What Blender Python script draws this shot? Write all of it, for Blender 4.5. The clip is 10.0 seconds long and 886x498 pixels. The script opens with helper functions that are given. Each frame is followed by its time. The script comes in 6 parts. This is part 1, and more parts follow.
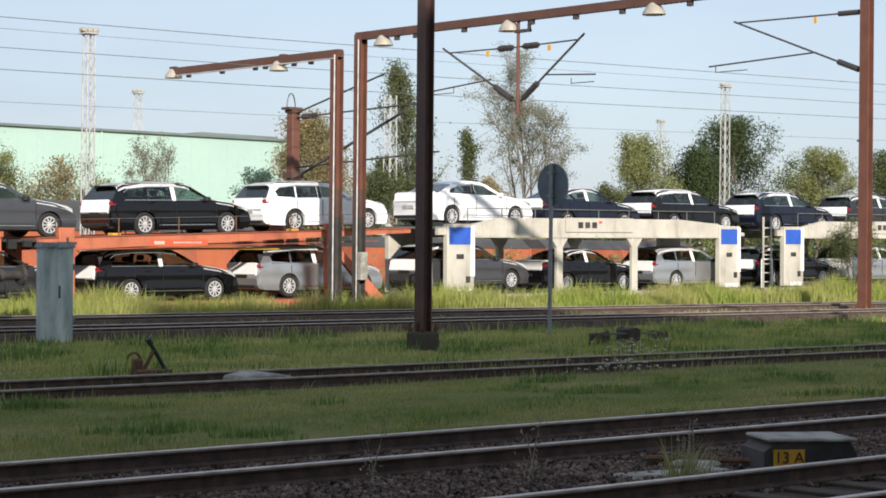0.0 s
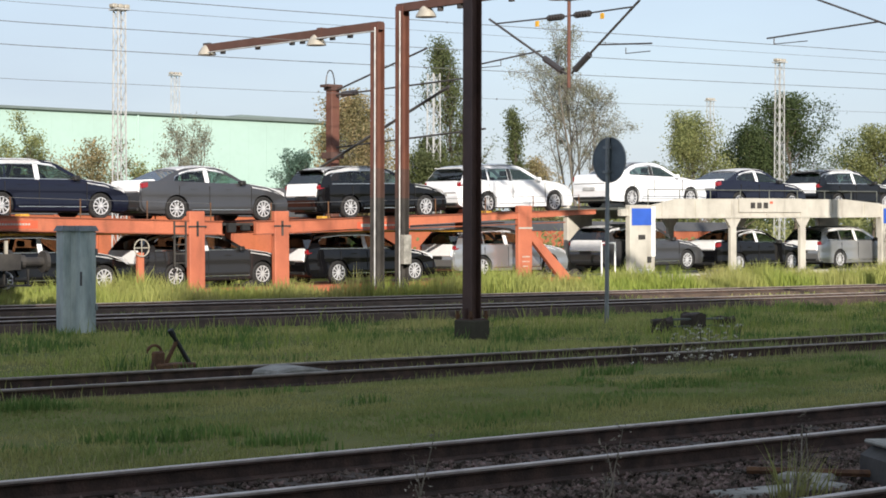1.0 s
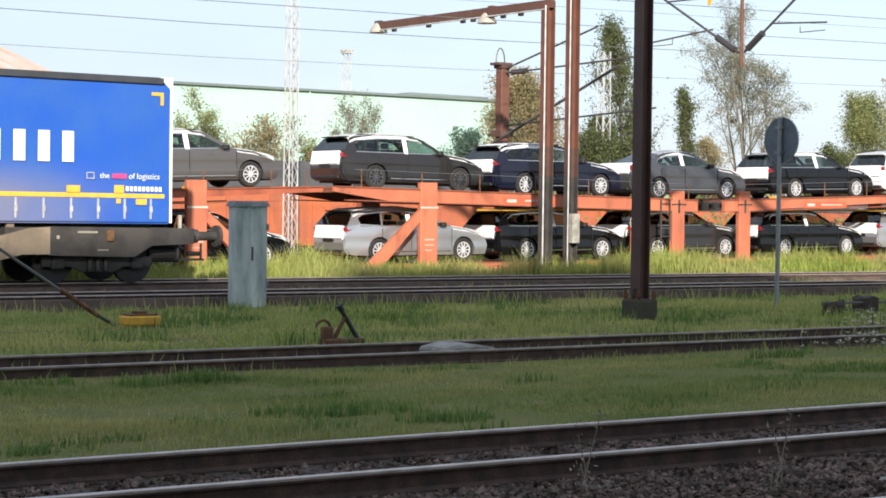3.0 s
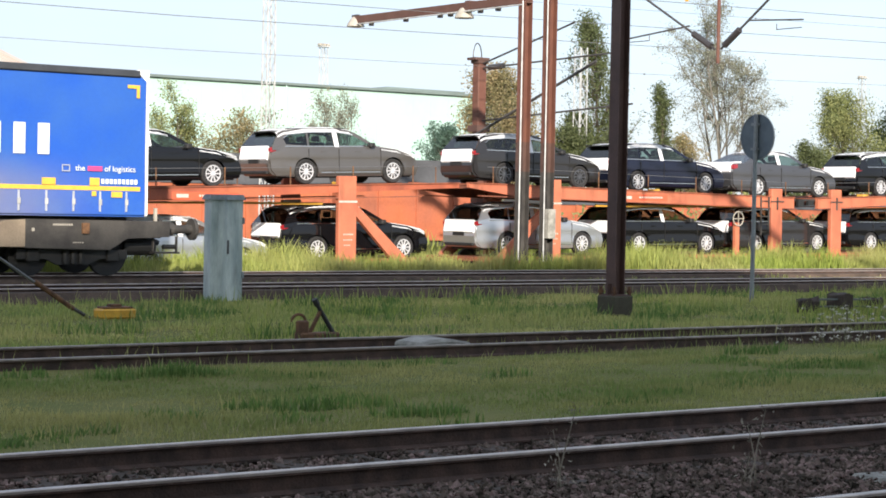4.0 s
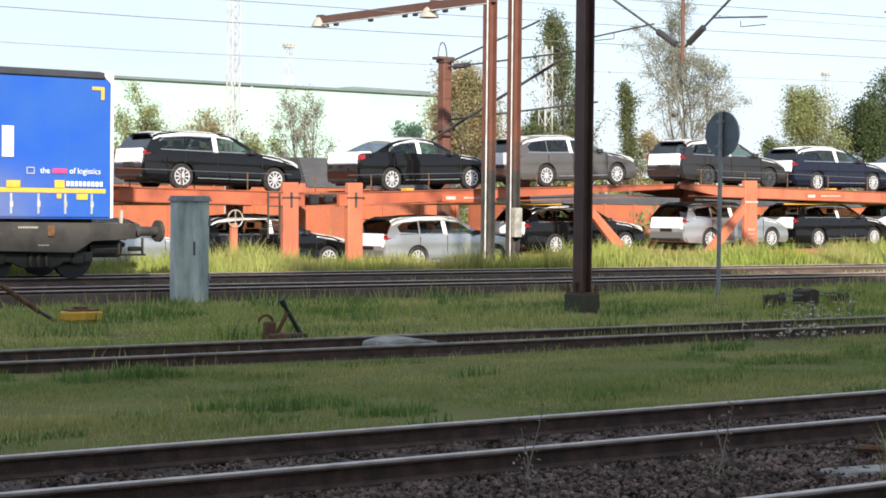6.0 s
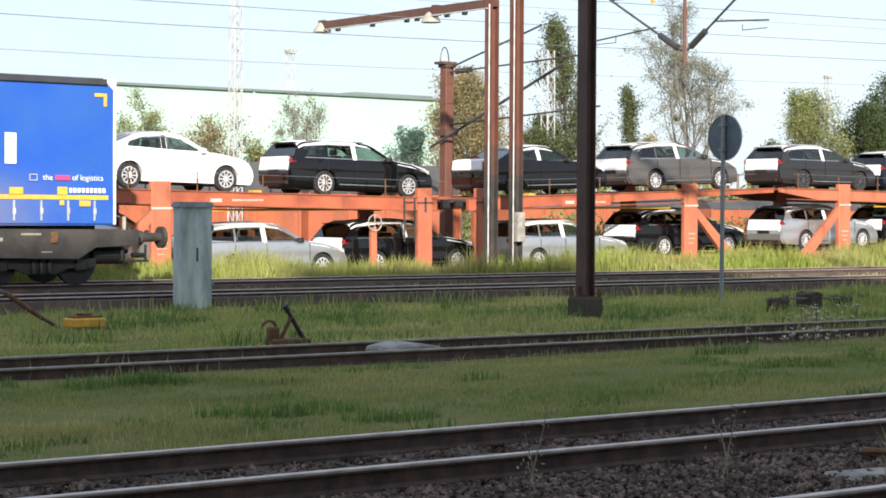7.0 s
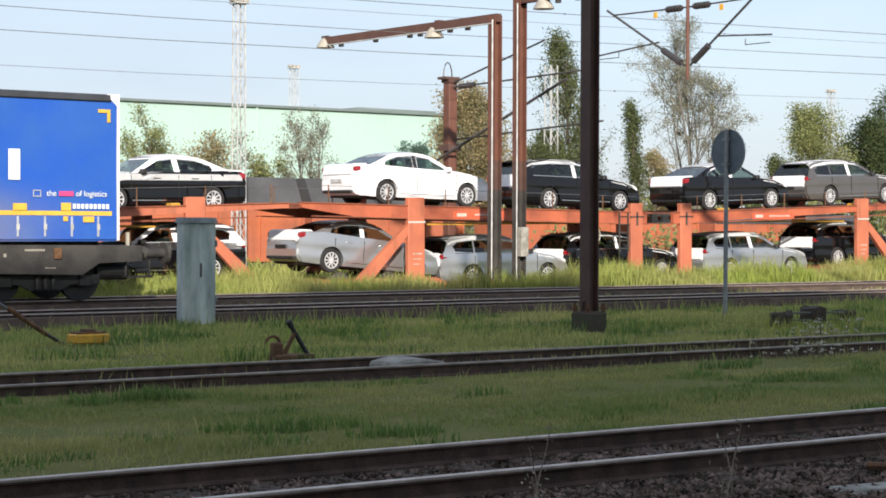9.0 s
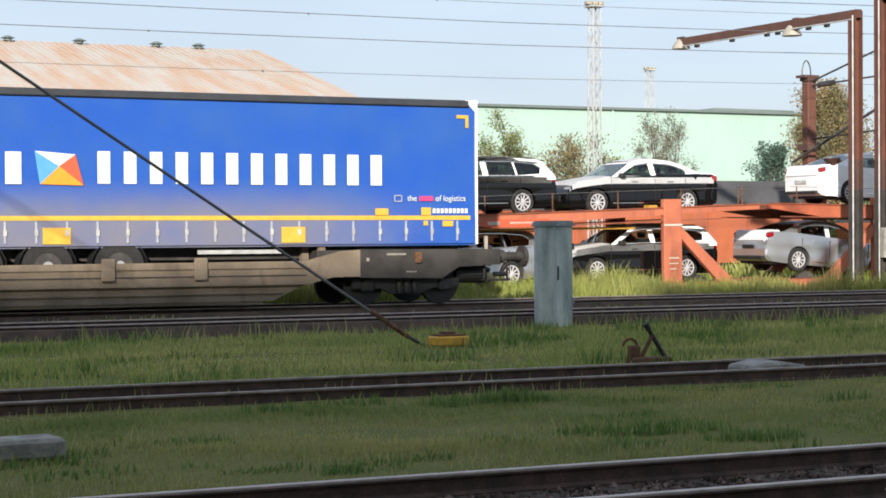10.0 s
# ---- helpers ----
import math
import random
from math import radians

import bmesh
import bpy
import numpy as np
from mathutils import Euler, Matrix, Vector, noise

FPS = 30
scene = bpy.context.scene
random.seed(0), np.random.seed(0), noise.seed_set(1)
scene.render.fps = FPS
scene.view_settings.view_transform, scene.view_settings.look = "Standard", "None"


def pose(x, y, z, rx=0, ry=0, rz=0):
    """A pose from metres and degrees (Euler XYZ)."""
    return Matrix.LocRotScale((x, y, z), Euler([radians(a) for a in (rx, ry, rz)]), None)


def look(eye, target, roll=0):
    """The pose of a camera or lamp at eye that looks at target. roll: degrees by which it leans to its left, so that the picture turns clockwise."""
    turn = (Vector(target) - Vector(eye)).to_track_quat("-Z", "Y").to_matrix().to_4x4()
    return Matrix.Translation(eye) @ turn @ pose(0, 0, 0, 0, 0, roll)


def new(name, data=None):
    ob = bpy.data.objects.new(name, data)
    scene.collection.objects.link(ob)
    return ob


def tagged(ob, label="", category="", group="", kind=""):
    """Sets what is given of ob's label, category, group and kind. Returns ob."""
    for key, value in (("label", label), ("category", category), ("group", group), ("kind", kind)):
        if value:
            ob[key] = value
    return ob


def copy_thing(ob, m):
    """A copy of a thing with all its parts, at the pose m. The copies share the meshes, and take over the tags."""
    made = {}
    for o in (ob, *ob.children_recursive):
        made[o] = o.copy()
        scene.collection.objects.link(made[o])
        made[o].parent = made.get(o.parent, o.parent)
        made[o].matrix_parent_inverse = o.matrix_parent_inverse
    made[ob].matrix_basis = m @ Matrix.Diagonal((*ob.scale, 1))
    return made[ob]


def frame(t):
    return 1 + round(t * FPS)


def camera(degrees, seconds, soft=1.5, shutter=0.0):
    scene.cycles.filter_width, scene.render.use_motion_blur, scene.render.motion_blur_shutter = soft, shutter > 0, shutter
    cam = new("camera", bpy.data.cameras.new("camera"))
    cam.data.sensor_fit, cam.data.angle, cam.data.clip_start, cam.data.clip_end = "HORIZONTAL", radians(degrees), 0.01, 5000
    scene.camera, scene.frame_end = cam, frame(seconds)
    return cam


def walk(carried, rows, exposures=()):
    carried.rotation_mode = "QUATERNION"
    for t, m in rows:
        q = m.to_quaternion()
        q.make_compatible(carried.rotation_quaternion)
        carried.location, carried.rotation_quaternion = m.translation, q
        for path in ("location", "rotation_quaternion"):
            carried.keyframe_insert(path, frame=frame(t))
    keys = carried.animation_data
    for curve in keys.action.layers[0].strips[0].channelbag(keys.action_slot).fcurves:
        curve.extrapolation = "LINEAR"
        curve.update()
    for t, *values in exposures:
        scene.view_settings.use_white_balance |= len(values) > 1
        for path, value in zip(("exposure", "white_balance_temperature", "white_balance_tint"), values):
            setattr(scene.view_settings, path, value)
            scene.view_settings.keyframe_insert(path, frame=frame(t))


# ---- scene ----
cam = camera(25.98, 10.0, soft=1.75)
EYE = 1.65
# seconds, yaw, pitch, roll; the eye stands still after the first half second
ROWS = [
    (0.5, -41.823, -0.219, -0.216), (1.0, -40.69, -0.367, -0.093), (1.5, -38.413, -0.568, -0.104),
    (2.0, -36.677, -0.81, -0.302), (2.5, -35.873, -0.956, -0.586), (2.7, -35.59, -1.0, -0.66), (3.8, -36.27, -1.19, -1.09),
    (4.0, -36.384, -1.196, -1.086), (4.5, -36.779, -1.181, -0.931), (5.0, -37.004, -1.157, -0.896),
    (5.5, -37.297, -1.202, -0.81), (7.0, -37.302, -1.057, -0.324), (7.5, -37.285, -0.89, -0.395),
    (8.0, -37.351, -0.733, -0.353), (8.5, -37.274, -0.653, -0.361), (9.0, -37.198, -0.607, -0.2),
    (9.2, -37.08, -0.6, -0.12), (9.4, -36.2, -0.585, 0.04), (9.5, -35.388, -0.574, 0.104), (9.6, -33.75, -0.57, 0.16),
    (9.7, -32.45, -0.56, 0.2), (9.8, -30.6, -0.55, 0.24), (9.9, -28.67, -0.535, 0.27), (10.0, -26.594, -0.521, 0.292),
]
START = [
    (0.0, pose(-1.75, -2.11, 1.727, 90.086, -0.554, -41.989)),
    (0.1, pose(-1.7, -2.05, 1.725, 90.06, -0.54, -41.99)),
    (0.4, pose(-0.1, -0.1, 1.655, 89.82, -0.25, -41.86)),
]
walk(cam, START + [(t, pose(0, 0, EYE, 90 + p, r, y)) for t, y, p, r in ROWS],
     exposures=[(0.0, 0.53, 6500, 12), (1.0, 0.57, 6500, 12), (2.5, 0.79, 6500, 12), (4.5, 0.99, 6500, 12), (7.5, 0.95, 6500, 12), (9.0, 0.69, 6500, 12), (10.0, 0.64, 6500, 12)])

# ---- light ----
SUN_EL, SUN_AZ = 19.0, 212.0          # the sun stands low behind the camera, towards -x
world = bpy.data.worlds.new("sky")
scene.world = world
world.use_nodes = True
wn, wl = world.node_tree.nodes, world.node_tree.links
sky = wn.new("ShaderNodeTexSky")
sky.sky_type = "NISHITA"
sky.sun_disc = False
sky.sun_elevation, sky.sun_rotation = radians(SUN_EL), radians(SUN_AZ)
sky.air_density, sky.dust_density, sky.ozone_density = 1.0, 0.7, 1.6
cloud = wn.new("ShaderNodeTexNoise")        # thin high cloud all over the sky
cloud.inputs["Scale"].default_value, cloud.inputs["Detail"].default_value = 2.2, 6
spread = wn.new("ShaderNodeMapping")
spread.inputs["Scale"].default_value = (1, 1, 3.5)
coord = wn.new("ShaderNodeTexCoord")
wl.new(coord.outputs["Generated"], spread.inputs[0])
wl.new(spread.outputs[0], cloud.inputs["Vector"])
veil = wn.new("ShaderNodeMapRange")
veil.inputs[1].default_value, veil.inputs[2].default_value = 0.35, 0.7
veil.inputs[3].default_value, veil.inputs[4].default_value = 0.76, 0.92
wl.new(cloud.outputs[0], veil.inputs[0])
haze = wn.new("ShaderNodeMix")
haze.data_type = "RGBA"
haze.inputs[7].default_value = (2.38, 2.76, 3.34, 1)
wl.new(veil.outputs[0], haze.inputs[0])
wl.new(sky.outputs[0], haze.inputs[6])
wl.new(haze.outputs[2], wn["Background"].inputs[0])
wn["Background"].inputs[1].default_value = 0.15
sun_data = bpy.data.lights.new("sun", "SUN")
sun_data.energy, sun_data.angle, sun_data.color = 4.5, radians(1.0), (1.0, 0.93, 0.82)
sun = new("sun", sun_data)
a, e = radians(SUN_AZ), radians(SUN_EL)
to_sun = Vector((math.sin(a) * math.cos(e), math.cos(a) * math.cos(e), math.sin(e)))
sun.matrix_world = look(to_sun * 100, (0, 0, 0))

# ---- materials ----


def mat(name, col, rough=0.6, metal=0.0, vary=0.25, scale=3.0, fine=40.0, bump=0.15, col2=None, stain=0.0, coat=0.0, rand=0.0, island=0.0, stretch=(1, 1, 1)):
    m = bpy.data.materials.new(name)
    m.use_nodes = True
    n, l = m.node_tree.nodes, m.node_tree.links
    b = n["Principled BSDF"]
    b.inputs["Roughness"].default_value = rough
    b.inputs["Metallic"].default_value = metal
    b.inputs["Coat Weight"].default_value = coat
    b.inputs["Coat Roughness"].default_value = 0.08
    tc = n.new("ShaderNodeTexCoord")
    mp = n.new("ShaderNodeMapping")
    mp.inputs["Scale"].default_value = stretch
    l.new(tc.outputs["Object"], mp.inputs[0])
    big, small = n.new("ShaderNodeTexNoise"), n.new("ShaderNodeTexNoise")
    big.inputs["Scale"].default_value, small.inputs["Scale"].default_value = scale, fine
    big.inputs["Detail"].default_value = 5
    small.inputs["Detail"].default_value = 4
    for q in (big, small):
        l.new(mp.outputs[0], q.inputs["Vector"])
    mix = n.new("ShaderNodeMix")
    mix.data_type = "RGBA"
    c2 = col2 or tuple(c * (1 - vary) for c in col)
    mix.inputs[6].default_value = (*col, 1)
    mix.inputs[7].default_value = (*c2, 1)
    ramp = n.new("ShaderNodeMapRange")
    ramp.inputs[1].default_value, ramp.inputs[2].default_value = 0.38, 0.64
    l.new(big.outputs[0], ramp.inputs[0])
    l.new(ramp.outputs[0], mix.inputs[0])
    out = mix.outputs[2]
    mul = n.new("ShaderNodeMix")
    mul.data_type, mul.blend_type = "RGBA", "MULTIPLY"
    mul.inputs[0].default_value = min(1.0, vary * 1.6)
    l.new(out, mul.inputs[6])
    l.new(small.outputs[1], mul.inputs[7])
    g = n.new("ShaderNodeHueSaturation")
    g.inputs["Value"].default_value = 1.0 + vary * 0.5
    l.new(mul.outputs[2], g.inputs["Color"])
    if vary > 0:
        bw = n.new("ShaderNodeRGBToBW")
        l.new(small.outputs[1], bw.inputs[0])
        l.new(bw.outputs[0], mul.inputs[7])
    out = g.outputs[0]
    if rand or island:
        src = n.new("ShaderNodeObjectInfo").outputs["Random"] if rand else n.new("ShaderNodeNewGeometry").outputs["Random Per Island"]
        hv = n.new("ShaderNodeHueSaturation")
        mr = n.new("ShaderNodeMapRange")
        k = rand or island
        mr.inputs[3].default_value, mr.inputs[4].default_value = 1 - k, 1 + k
        l.new(src, mr.inputs[0])
        l.new(mr.outputs[0], hv.inputs["Value"])
        mh = n.new("ShaderNodeMapRange")
        mh.inputs[3].default_value, mh.inputs[4].default_value = 0.5 + 0.04 * k, 0.5 - 0.04 * k
        l.new(src, mh.inputs[0])
        l.new(mh.outputs[0], hv.inputs["Hue"])
        l.new(out, hv.inputs["Color"])
        out = hv.outputs[0]
    if stain:
        st = n.new("ShaderNodeTexNoise")
        st.inputs["Scale"].default_value, st.inputs["Detail"].default_value = scale * 2.3, 8
        smp = n.new("ShaderNodeMapping")
        smp.inputs["Scale"].default_value = (1, 1, 0.25)
        l.new(tc.outputs["Object"], smp.inputs[0])
        l.new(smp.outputs[0], st.inputs["Vector"])
        sr = n.new("ShaderNodeMapRange")
        sr.inputs[1].default_value, sr.inputs[2].default_value, sr.inputs[4].default_value = 0.55, 0.72, stain
        l.new(st.outputs[0], sr.inputs[0])
        sm = n.new("ShaderNodeMix")
        sm.data_type = "RGBA"
        sm.inputs[7].default_value = (0.06, 0.035, 0.02, 1)
        l.new(sr.outputs[0], sm.inputs[0])
        l.new(out, sm.inputs[6])
        out = sm.outputs[2]
    l.new(out, b.inputs["Base Color"])
    if bump:
        bp = n.new("ShaderNodeBump")
        bp.inputs["Strength"].default_value, bp.inputs["Distance"].default_value = bump, 0.02
        l.new(small.outputs[0], bp.inputs["Height"])
        l.new(bp.outputs[0], b.inputs["Normal"])
    return m


M = {}
M["soil"] = mat("soil", (0.2, 0.19, 0.065), 0.95, 0, 0.4, 0.6, 25, 0.6, (0.15, 0.165, 0.05))
M["ballast"] = mat("ballast", (0.15, 0.108, 0.082), 0.95, 0, 0.5, 3, 30, 0.9, (0.09, 0.068, 0.053))
M["stone"] = mat("stone", (0.2, 0.152, 0.122), 0.95, 0, 0.4, 5, 60, 0.4, (0.09, 0.068, 0.055), island=0.75)
for k in ("soil", "ballast", "stone"):
    M[k].node_tree.nodes["Principled BSDF"].inputs["Specular IOR Level"].default_value = 0.08
M["rail_web"] = mat("rail_web", (0.13, 0.085, 0.068), 0.85, 0.0, 0.4, 6, 60, 0.4, (0.075, 0.055, 0.046))
M["rail_web"].node_tree.nodes["Principled BSDF"].inputs["Specular IOR Level"].default_value = 0.15
M["rail_head"] = mat("rail_head", (0.55, 0.47, 0.41), 0.45, 0.6, 0.3, 4, 50, 0.05)
M["rail_head_old"] = mat("rail_head_old", (0.4, 0.34, 0.29), 0.6, 0.35, 0.4, 4, 50, 0.1)
M["sleeper"] = mat("sleeper", (0.085, 0.064, 0.05), 0.95, 0, 0.4, 4, 40, 0.5, rand=0.2)
M["grass"] = mat("grass", (0.46, 0.425, 0.165), 0.7, 0, 0.28, 0.5, 3, 0, (0.185, 0.265, 0.07), island=0.13, stretch=(0.45, 1, 1))
M["grass_mid"] = mat("grass_mid", (0.58, 0.53, 0.2), 0.7, 0, 0.28, 0.4, 2.5, 0, (0.26, 0.35, 0.095), island=0.2, stretch=(0.45, 1, 1))
M["grass_dark"] = mat("grass_dark", (0.17, 0.27, 0.07), 0.7, 0, 0.25, 0.8, 5, 0, (0.12, 0.2, 0.05), island=0.25)
M["grass_tall"] = mat("grass_tall", (0.31, 0.38, 0.08), 0.65, 0, 0.25, 0.25, 5, 0, (0.42, 0.41, 0.15), island=0.22)
M["grass_dry"] = mat("grass_dry", (0.42, 0.37, 0.2), 0.8, 0, 0.25, 0.5, 6, 0, (0.3, 0.31, 0.12), island=0.3)
M["weed_dry"] = mat("weed_dry", (0.33, 0.29, 0.22), 0.9, 0, 0.25, 6, 30, 0, island=0.3)
M["petal"] = mat("petal", (0.62, 0.58, 0.48), 0.8, 0, 0.15, 5, 20, 0)
M["weed"] = mat("weed", (0.16, 0.15, 0.08), 0.9, 0, 0.3, 5, 20, 0, island=0.3)
M["mast_brown"] = mat("mast_brown", (0.13, 0.062, 0.045), 0.6, 0.1, 0.35, 2, 30, 0.15, (0.11, 0.05, 0.035), stain=0.3)
M["mast_dark"] = mat("mast_dark", (0.12, 0.066, 0.052), 0.65, 0.1, 0.3, 2, 30, 0.15)
M["mast_red"] = mat("mast_red", (0.165, 0.066, 0.042), 0.65, 0.0, 0.35, 2, 30, 0.15, (0.13, 0.05, 0.034), stain=0.25)
M["zinc"] = mat("zinc", (0.6, 0.6, 0.58), 0.6, 0.15, 0.3, 4, 40, 0.1)
M["zinc_dark"] = mat("zinc_dark", (0.12, 0.11, 0.105), 0.55, 0.5, 0.3, 4, 40, 0.1)
M["lamp_grey"] = mat("lamp_grey", (0.45, 0.41, 0.34), 0.5, 0.1, 0.2, 6, 40, 0.05)
M["insul"] = mat("insul", (0.05, 0.045, 0.045), 0.35, 0, 0.2, 10, 40, 0)
M["yellow"] = mat("yellow", (0.75, 0.4, 0.03), 0.55, 0, 0.25, 6, 40, 0.1, stain=0.2)
M["wire"] = mat("wire", (0.16, 0.16, 0.16), 0.6, 0.2, 0.2, 3, 20, 0)
M["cabinet"] = mat("cabinet", (0.6, 0.66, 0.61), 0.6, 0.0, 0.3, 3.5, 25, 0.2, (0.36, 0.43, 0.41), stain=0.25, stretch=(1, 1, 0.3))
M["cabinet_top"] = mat("cabinet_top", (0.25, 0.28, 0.28), 0.7, 0.0, 0.3, 4, 25, 0.2)
M["concrete"] = mat("concrete", (0.4, 0.38, 0.33), 0.9, 0, 0.35, 5, 50, 0.4, (0.22, 0.21, 0.18))
M["footing"] = mat("footing", (0.075, 0.064, 0.042), 0.95, 0, 0.45, 7, 50, 0.6, (0.085, 0.078, 0.05))
M["sign_grey"] = mat("sign_grey", (0.14, 0.17, 0.19), 0.55, 0.3, 0.2, 5, 40, 0.05)
M["sign_post"] = mat("sign_post", (0.3, 0.32, 0.32), 0.5, 0.4, 0.25, 5, 40, 0.05)
M["rust"] = mat("rust", (0.22, 0.11, 0.05), 0.85, 0.1, 0.4, 8, 50, 0.3, (0.1, 0.05, 0.03))
M["tarp"] = mat("tarp", (0.02, 0.092, 0.42), 0.5, 0, 0.12, 0.9, 14, 0.05, (0.03, 0.108, 0.39))
M["tarp_low"] = mat("tarp_low", (0.02, 0.092, 0.42), 0.55, 0, 0.15, 1.6, 18, 0.08, (0.035, 0.115, 0.4))
for k in ("tarp", "tarp_low"):
    M[k].node_tree.nodes["Principled BSDF"].inputs["Specular IOR Level"].default_value = 0.2
for k, top, low in (("tarp", 2.8, 1.85), ("tarp_low", 2.4, 1.9)):
    n, l = M[k].node_tree.nodes, M[k].node_tree.links
    b = n["Principled BSDF"]
    clean = b.inputs["Base Color"].links[0].from_socket
    tc, sep, spots = n.new("ShaderNodeTexCoord"), n.new("ShaderNodeSeparateXYZ"), n.new("ShaderNodeTexNoise")
    l.new(tc.outputs["Object"], sep.inputs[0])
    spots.inputs["Scale"].default_value, spots.inputs["Detail"].default_value = 1.1, 6
    l.new(tc.outputs["Object"], spots.inputs["Vector"])
    up, along, both, thin, film_mix = n.new("ShaderNodeMapRange"), n.new("ShaderNodeMapRange"), n.new("ShaderNodeMath"), n.new("ShaderNodeMath"), n.new("ShaderNodeMix")
    for q, lo, hi, sock in ((up, top, low, 2), (along, 18.6, 14.5, 0)):
        q.interpolation_type = "SMOOTHSTEP"
        q.inputs[1].default_value, q.inputs[2].default_value = lo, hi
        l.new(sep.outputs[sock], q.inputs[0])
    both.operation = thin.operation = "MULTIPLY"
    l.new(up.outputs[0], both.inputs[0])
    l.new(along.outputs[0], both.inputs[1])
    l.new(both.outputs[0], thin.inputs[0])
    mr = n.new("ShaderNodeMapRange")
    mr.inputs[1].default_value, mr.inputs[2].default_value, mr.inputs[3].default_value = 0.3, 0.7, 0.7
    l.new(spots.outputs[0], mr.inputs[0])
    l.new(mr.outputs[0], thin.inputs[1])
    film_mix.data_type = "RGBA"
    film_mix.inputs[7].default_value = (0.19, 0.185, 0.215, 1)
    l.new(thin.outputs[0], film_mix.inputs[0])
    l.new(clean, film_mix.inputs[6])
    l.new(film_mix.outputs[2], b.inputs["Base Color"])
M["tarp_roof"] = mat("tarp_roof", (0.045, 0.05, 0.06), 0.6, 0, 0.3, 2, 20, 0.2)
M["white"] = mat("white", (0.82, 0.83, 0.84), 0.45, 0, 0.06, 4, 30, 0.03)
M["print_white"] = mat("print_white", (0.7, 0.74, 0.69), 0.5, 0, 0.05, 4, 30, 0.0)
M["print_pink"] = mat("print_pink", (0.6, 0.06, 0.2), 0.5, 0, 0.05, 4, 30, 0.0)
M["print_orange"] = mat("print_orange", (0.85, 0.33, 0.03), 0.5, 0, 0.1, 4, 30, 0.0)
M["print_red"] = mat("print_red", (0.62, 0.11, 0.05), 0.5, 0, 0.1, 4, 30, 0.0)
M["print_cyan"] = mat("print_cyan", (0.1, 0.35, 0.75), 0.5, 0, 0.1, 4, 30, 0.0)
M["reflector"] = mat("reflector", (0.72, 0.44, 0.06), 0.45, 0, 0.15, 6, 40, 0.0)
M["buckle"] = mat("buckle", (0.55, 0.57, 0.62), 0.4, 0.3, 0.2, 6, 40, 0.0)
M["frame_brown"] = mat("frame_brown", (0.3, 0.235, 0.165), 0.8, 0.0, 0.3, 1.5, 30, 0.2, (0.2, 0.155, 0.11), stain=0.4)
M["frame_dark"] = mat("frame_dark", (0.075, 0.068, 0.06), 0.75, 0.1, 0.35, 2, 30, 0.2, (0.035, 0.032, 0.03))
M["black"] = mat("black", (0.02, 0.02, 0.02), 0.6, 0, 0.3, 5, 40, 0.1)
M["rubber"] = mat("rubber", (0.028, 0.027, 0.027), 0.85, 0, 0.3, 8, 50, 0.2)
M["rim"] = mat("rim", (0.68, 0.68, 0.69), 0.35, 0.3, 0.08, 8, 40, 0.0)
M["rim_dark"] = mat("rim_dark", (0.2, 0.2, 0.21), 0.3, 0.8, 0.1, 8, 40, 0.0)


def pane(name, tint):
    """Thin clear glass: see-through, with a faint reflection."""
    m = bpy.data.materials.new(name)
    m.use_nodes = True
    n, l = m.node_tree.nodes, m.node_tree.links
    n.remove(n["Principled BSDF"])
    tr, gl, mx = n.new("ShaderNodeBsdfTransparent"), n.new("ShaderNodeBsdfGlossy"), n.new("ShaderNodeMixShader")
    tr.inputs[0].default_value = (*tint, 1)
    gl.inputs["Roughness"].default_value = 0.03
    lw, sharp, gain = n.new("ShaderNodeLayerWeight"), n.new("ShaderNodeMath"), n.new("ShaderNodeMath")
    sharp.operation, sharp.inputs[1].default_value = "POWER", 3.0
    gain.operation, gain.inputs[1].default_value, gain.inputs[2].default_value = "MULTIPLY_ADD", 0.75, 0.06
    l.new(lw.outputs["Facing"], sharp.inputs[0])
    l.new(sharp.outputs[0], gain.inputs[0])
    l.new(gain.outputs[0], mx.inputs[0])
    l.new(tr.outputs[0], mx.inputs[1])
    l.new(gl.outputs[0], mx.inputs[2])
    l.new(mx.outputs[0], n["Material Output"].inputs[0])
    return m


M["glass"] = pane("glass", (0.5, 0.6, 0.56))
M["glass_dark"] = pane("glass_dark", (0.16, 0.19, 0.19))
M["seat"] = mat("seat", (0.05, 0.05, 0.055), 0.85, 0, 0.2, 6, 40, 0.1)
M["chrome"] = mat("chrome", (0.75, 0.75, 0.76), 0.15, 1.0, 0.05, 8, 40, 0.0)
M["tail_red"] = mat("tail_red", (0.28, 0.01, 0.016), 0.15, 0, 0.1, 8, 40, 0.0, coat=1.0)
M["lens"] = mat("lens", (0.55, 0.57, 0.6), 0.1, 0.4, 0.1, 8, 40, 0.0, coat=1.0)
M["film"] = mat("film", (0.9, 0.9, 0.9), 0.6, 0, 0.07, 2.5, 9, 0.12)
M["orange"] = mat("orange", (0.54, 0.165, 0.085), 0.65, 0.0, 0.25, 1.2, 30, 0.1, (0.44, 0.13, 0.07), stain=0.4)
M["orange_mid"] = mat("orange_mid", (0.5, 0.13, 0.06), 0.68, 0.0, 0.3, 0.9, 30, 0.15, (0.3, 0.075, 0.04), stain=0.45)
# darker, more stained orange for decks, flanges and far-side beams
M["orange_dark"] = mat("orange_dark", (0.36, 0.1, 0.045), 0.75, 0.0, 0.35, 1.4, 30, 0.2, (0.22, 0.075, 0.045), stain=0.5)
M["deck_yellow"] = mat("deck_yellow", (0.75, 0.4, 0.05), 0.6, 0, 0.3, 2, 30, 0.1)
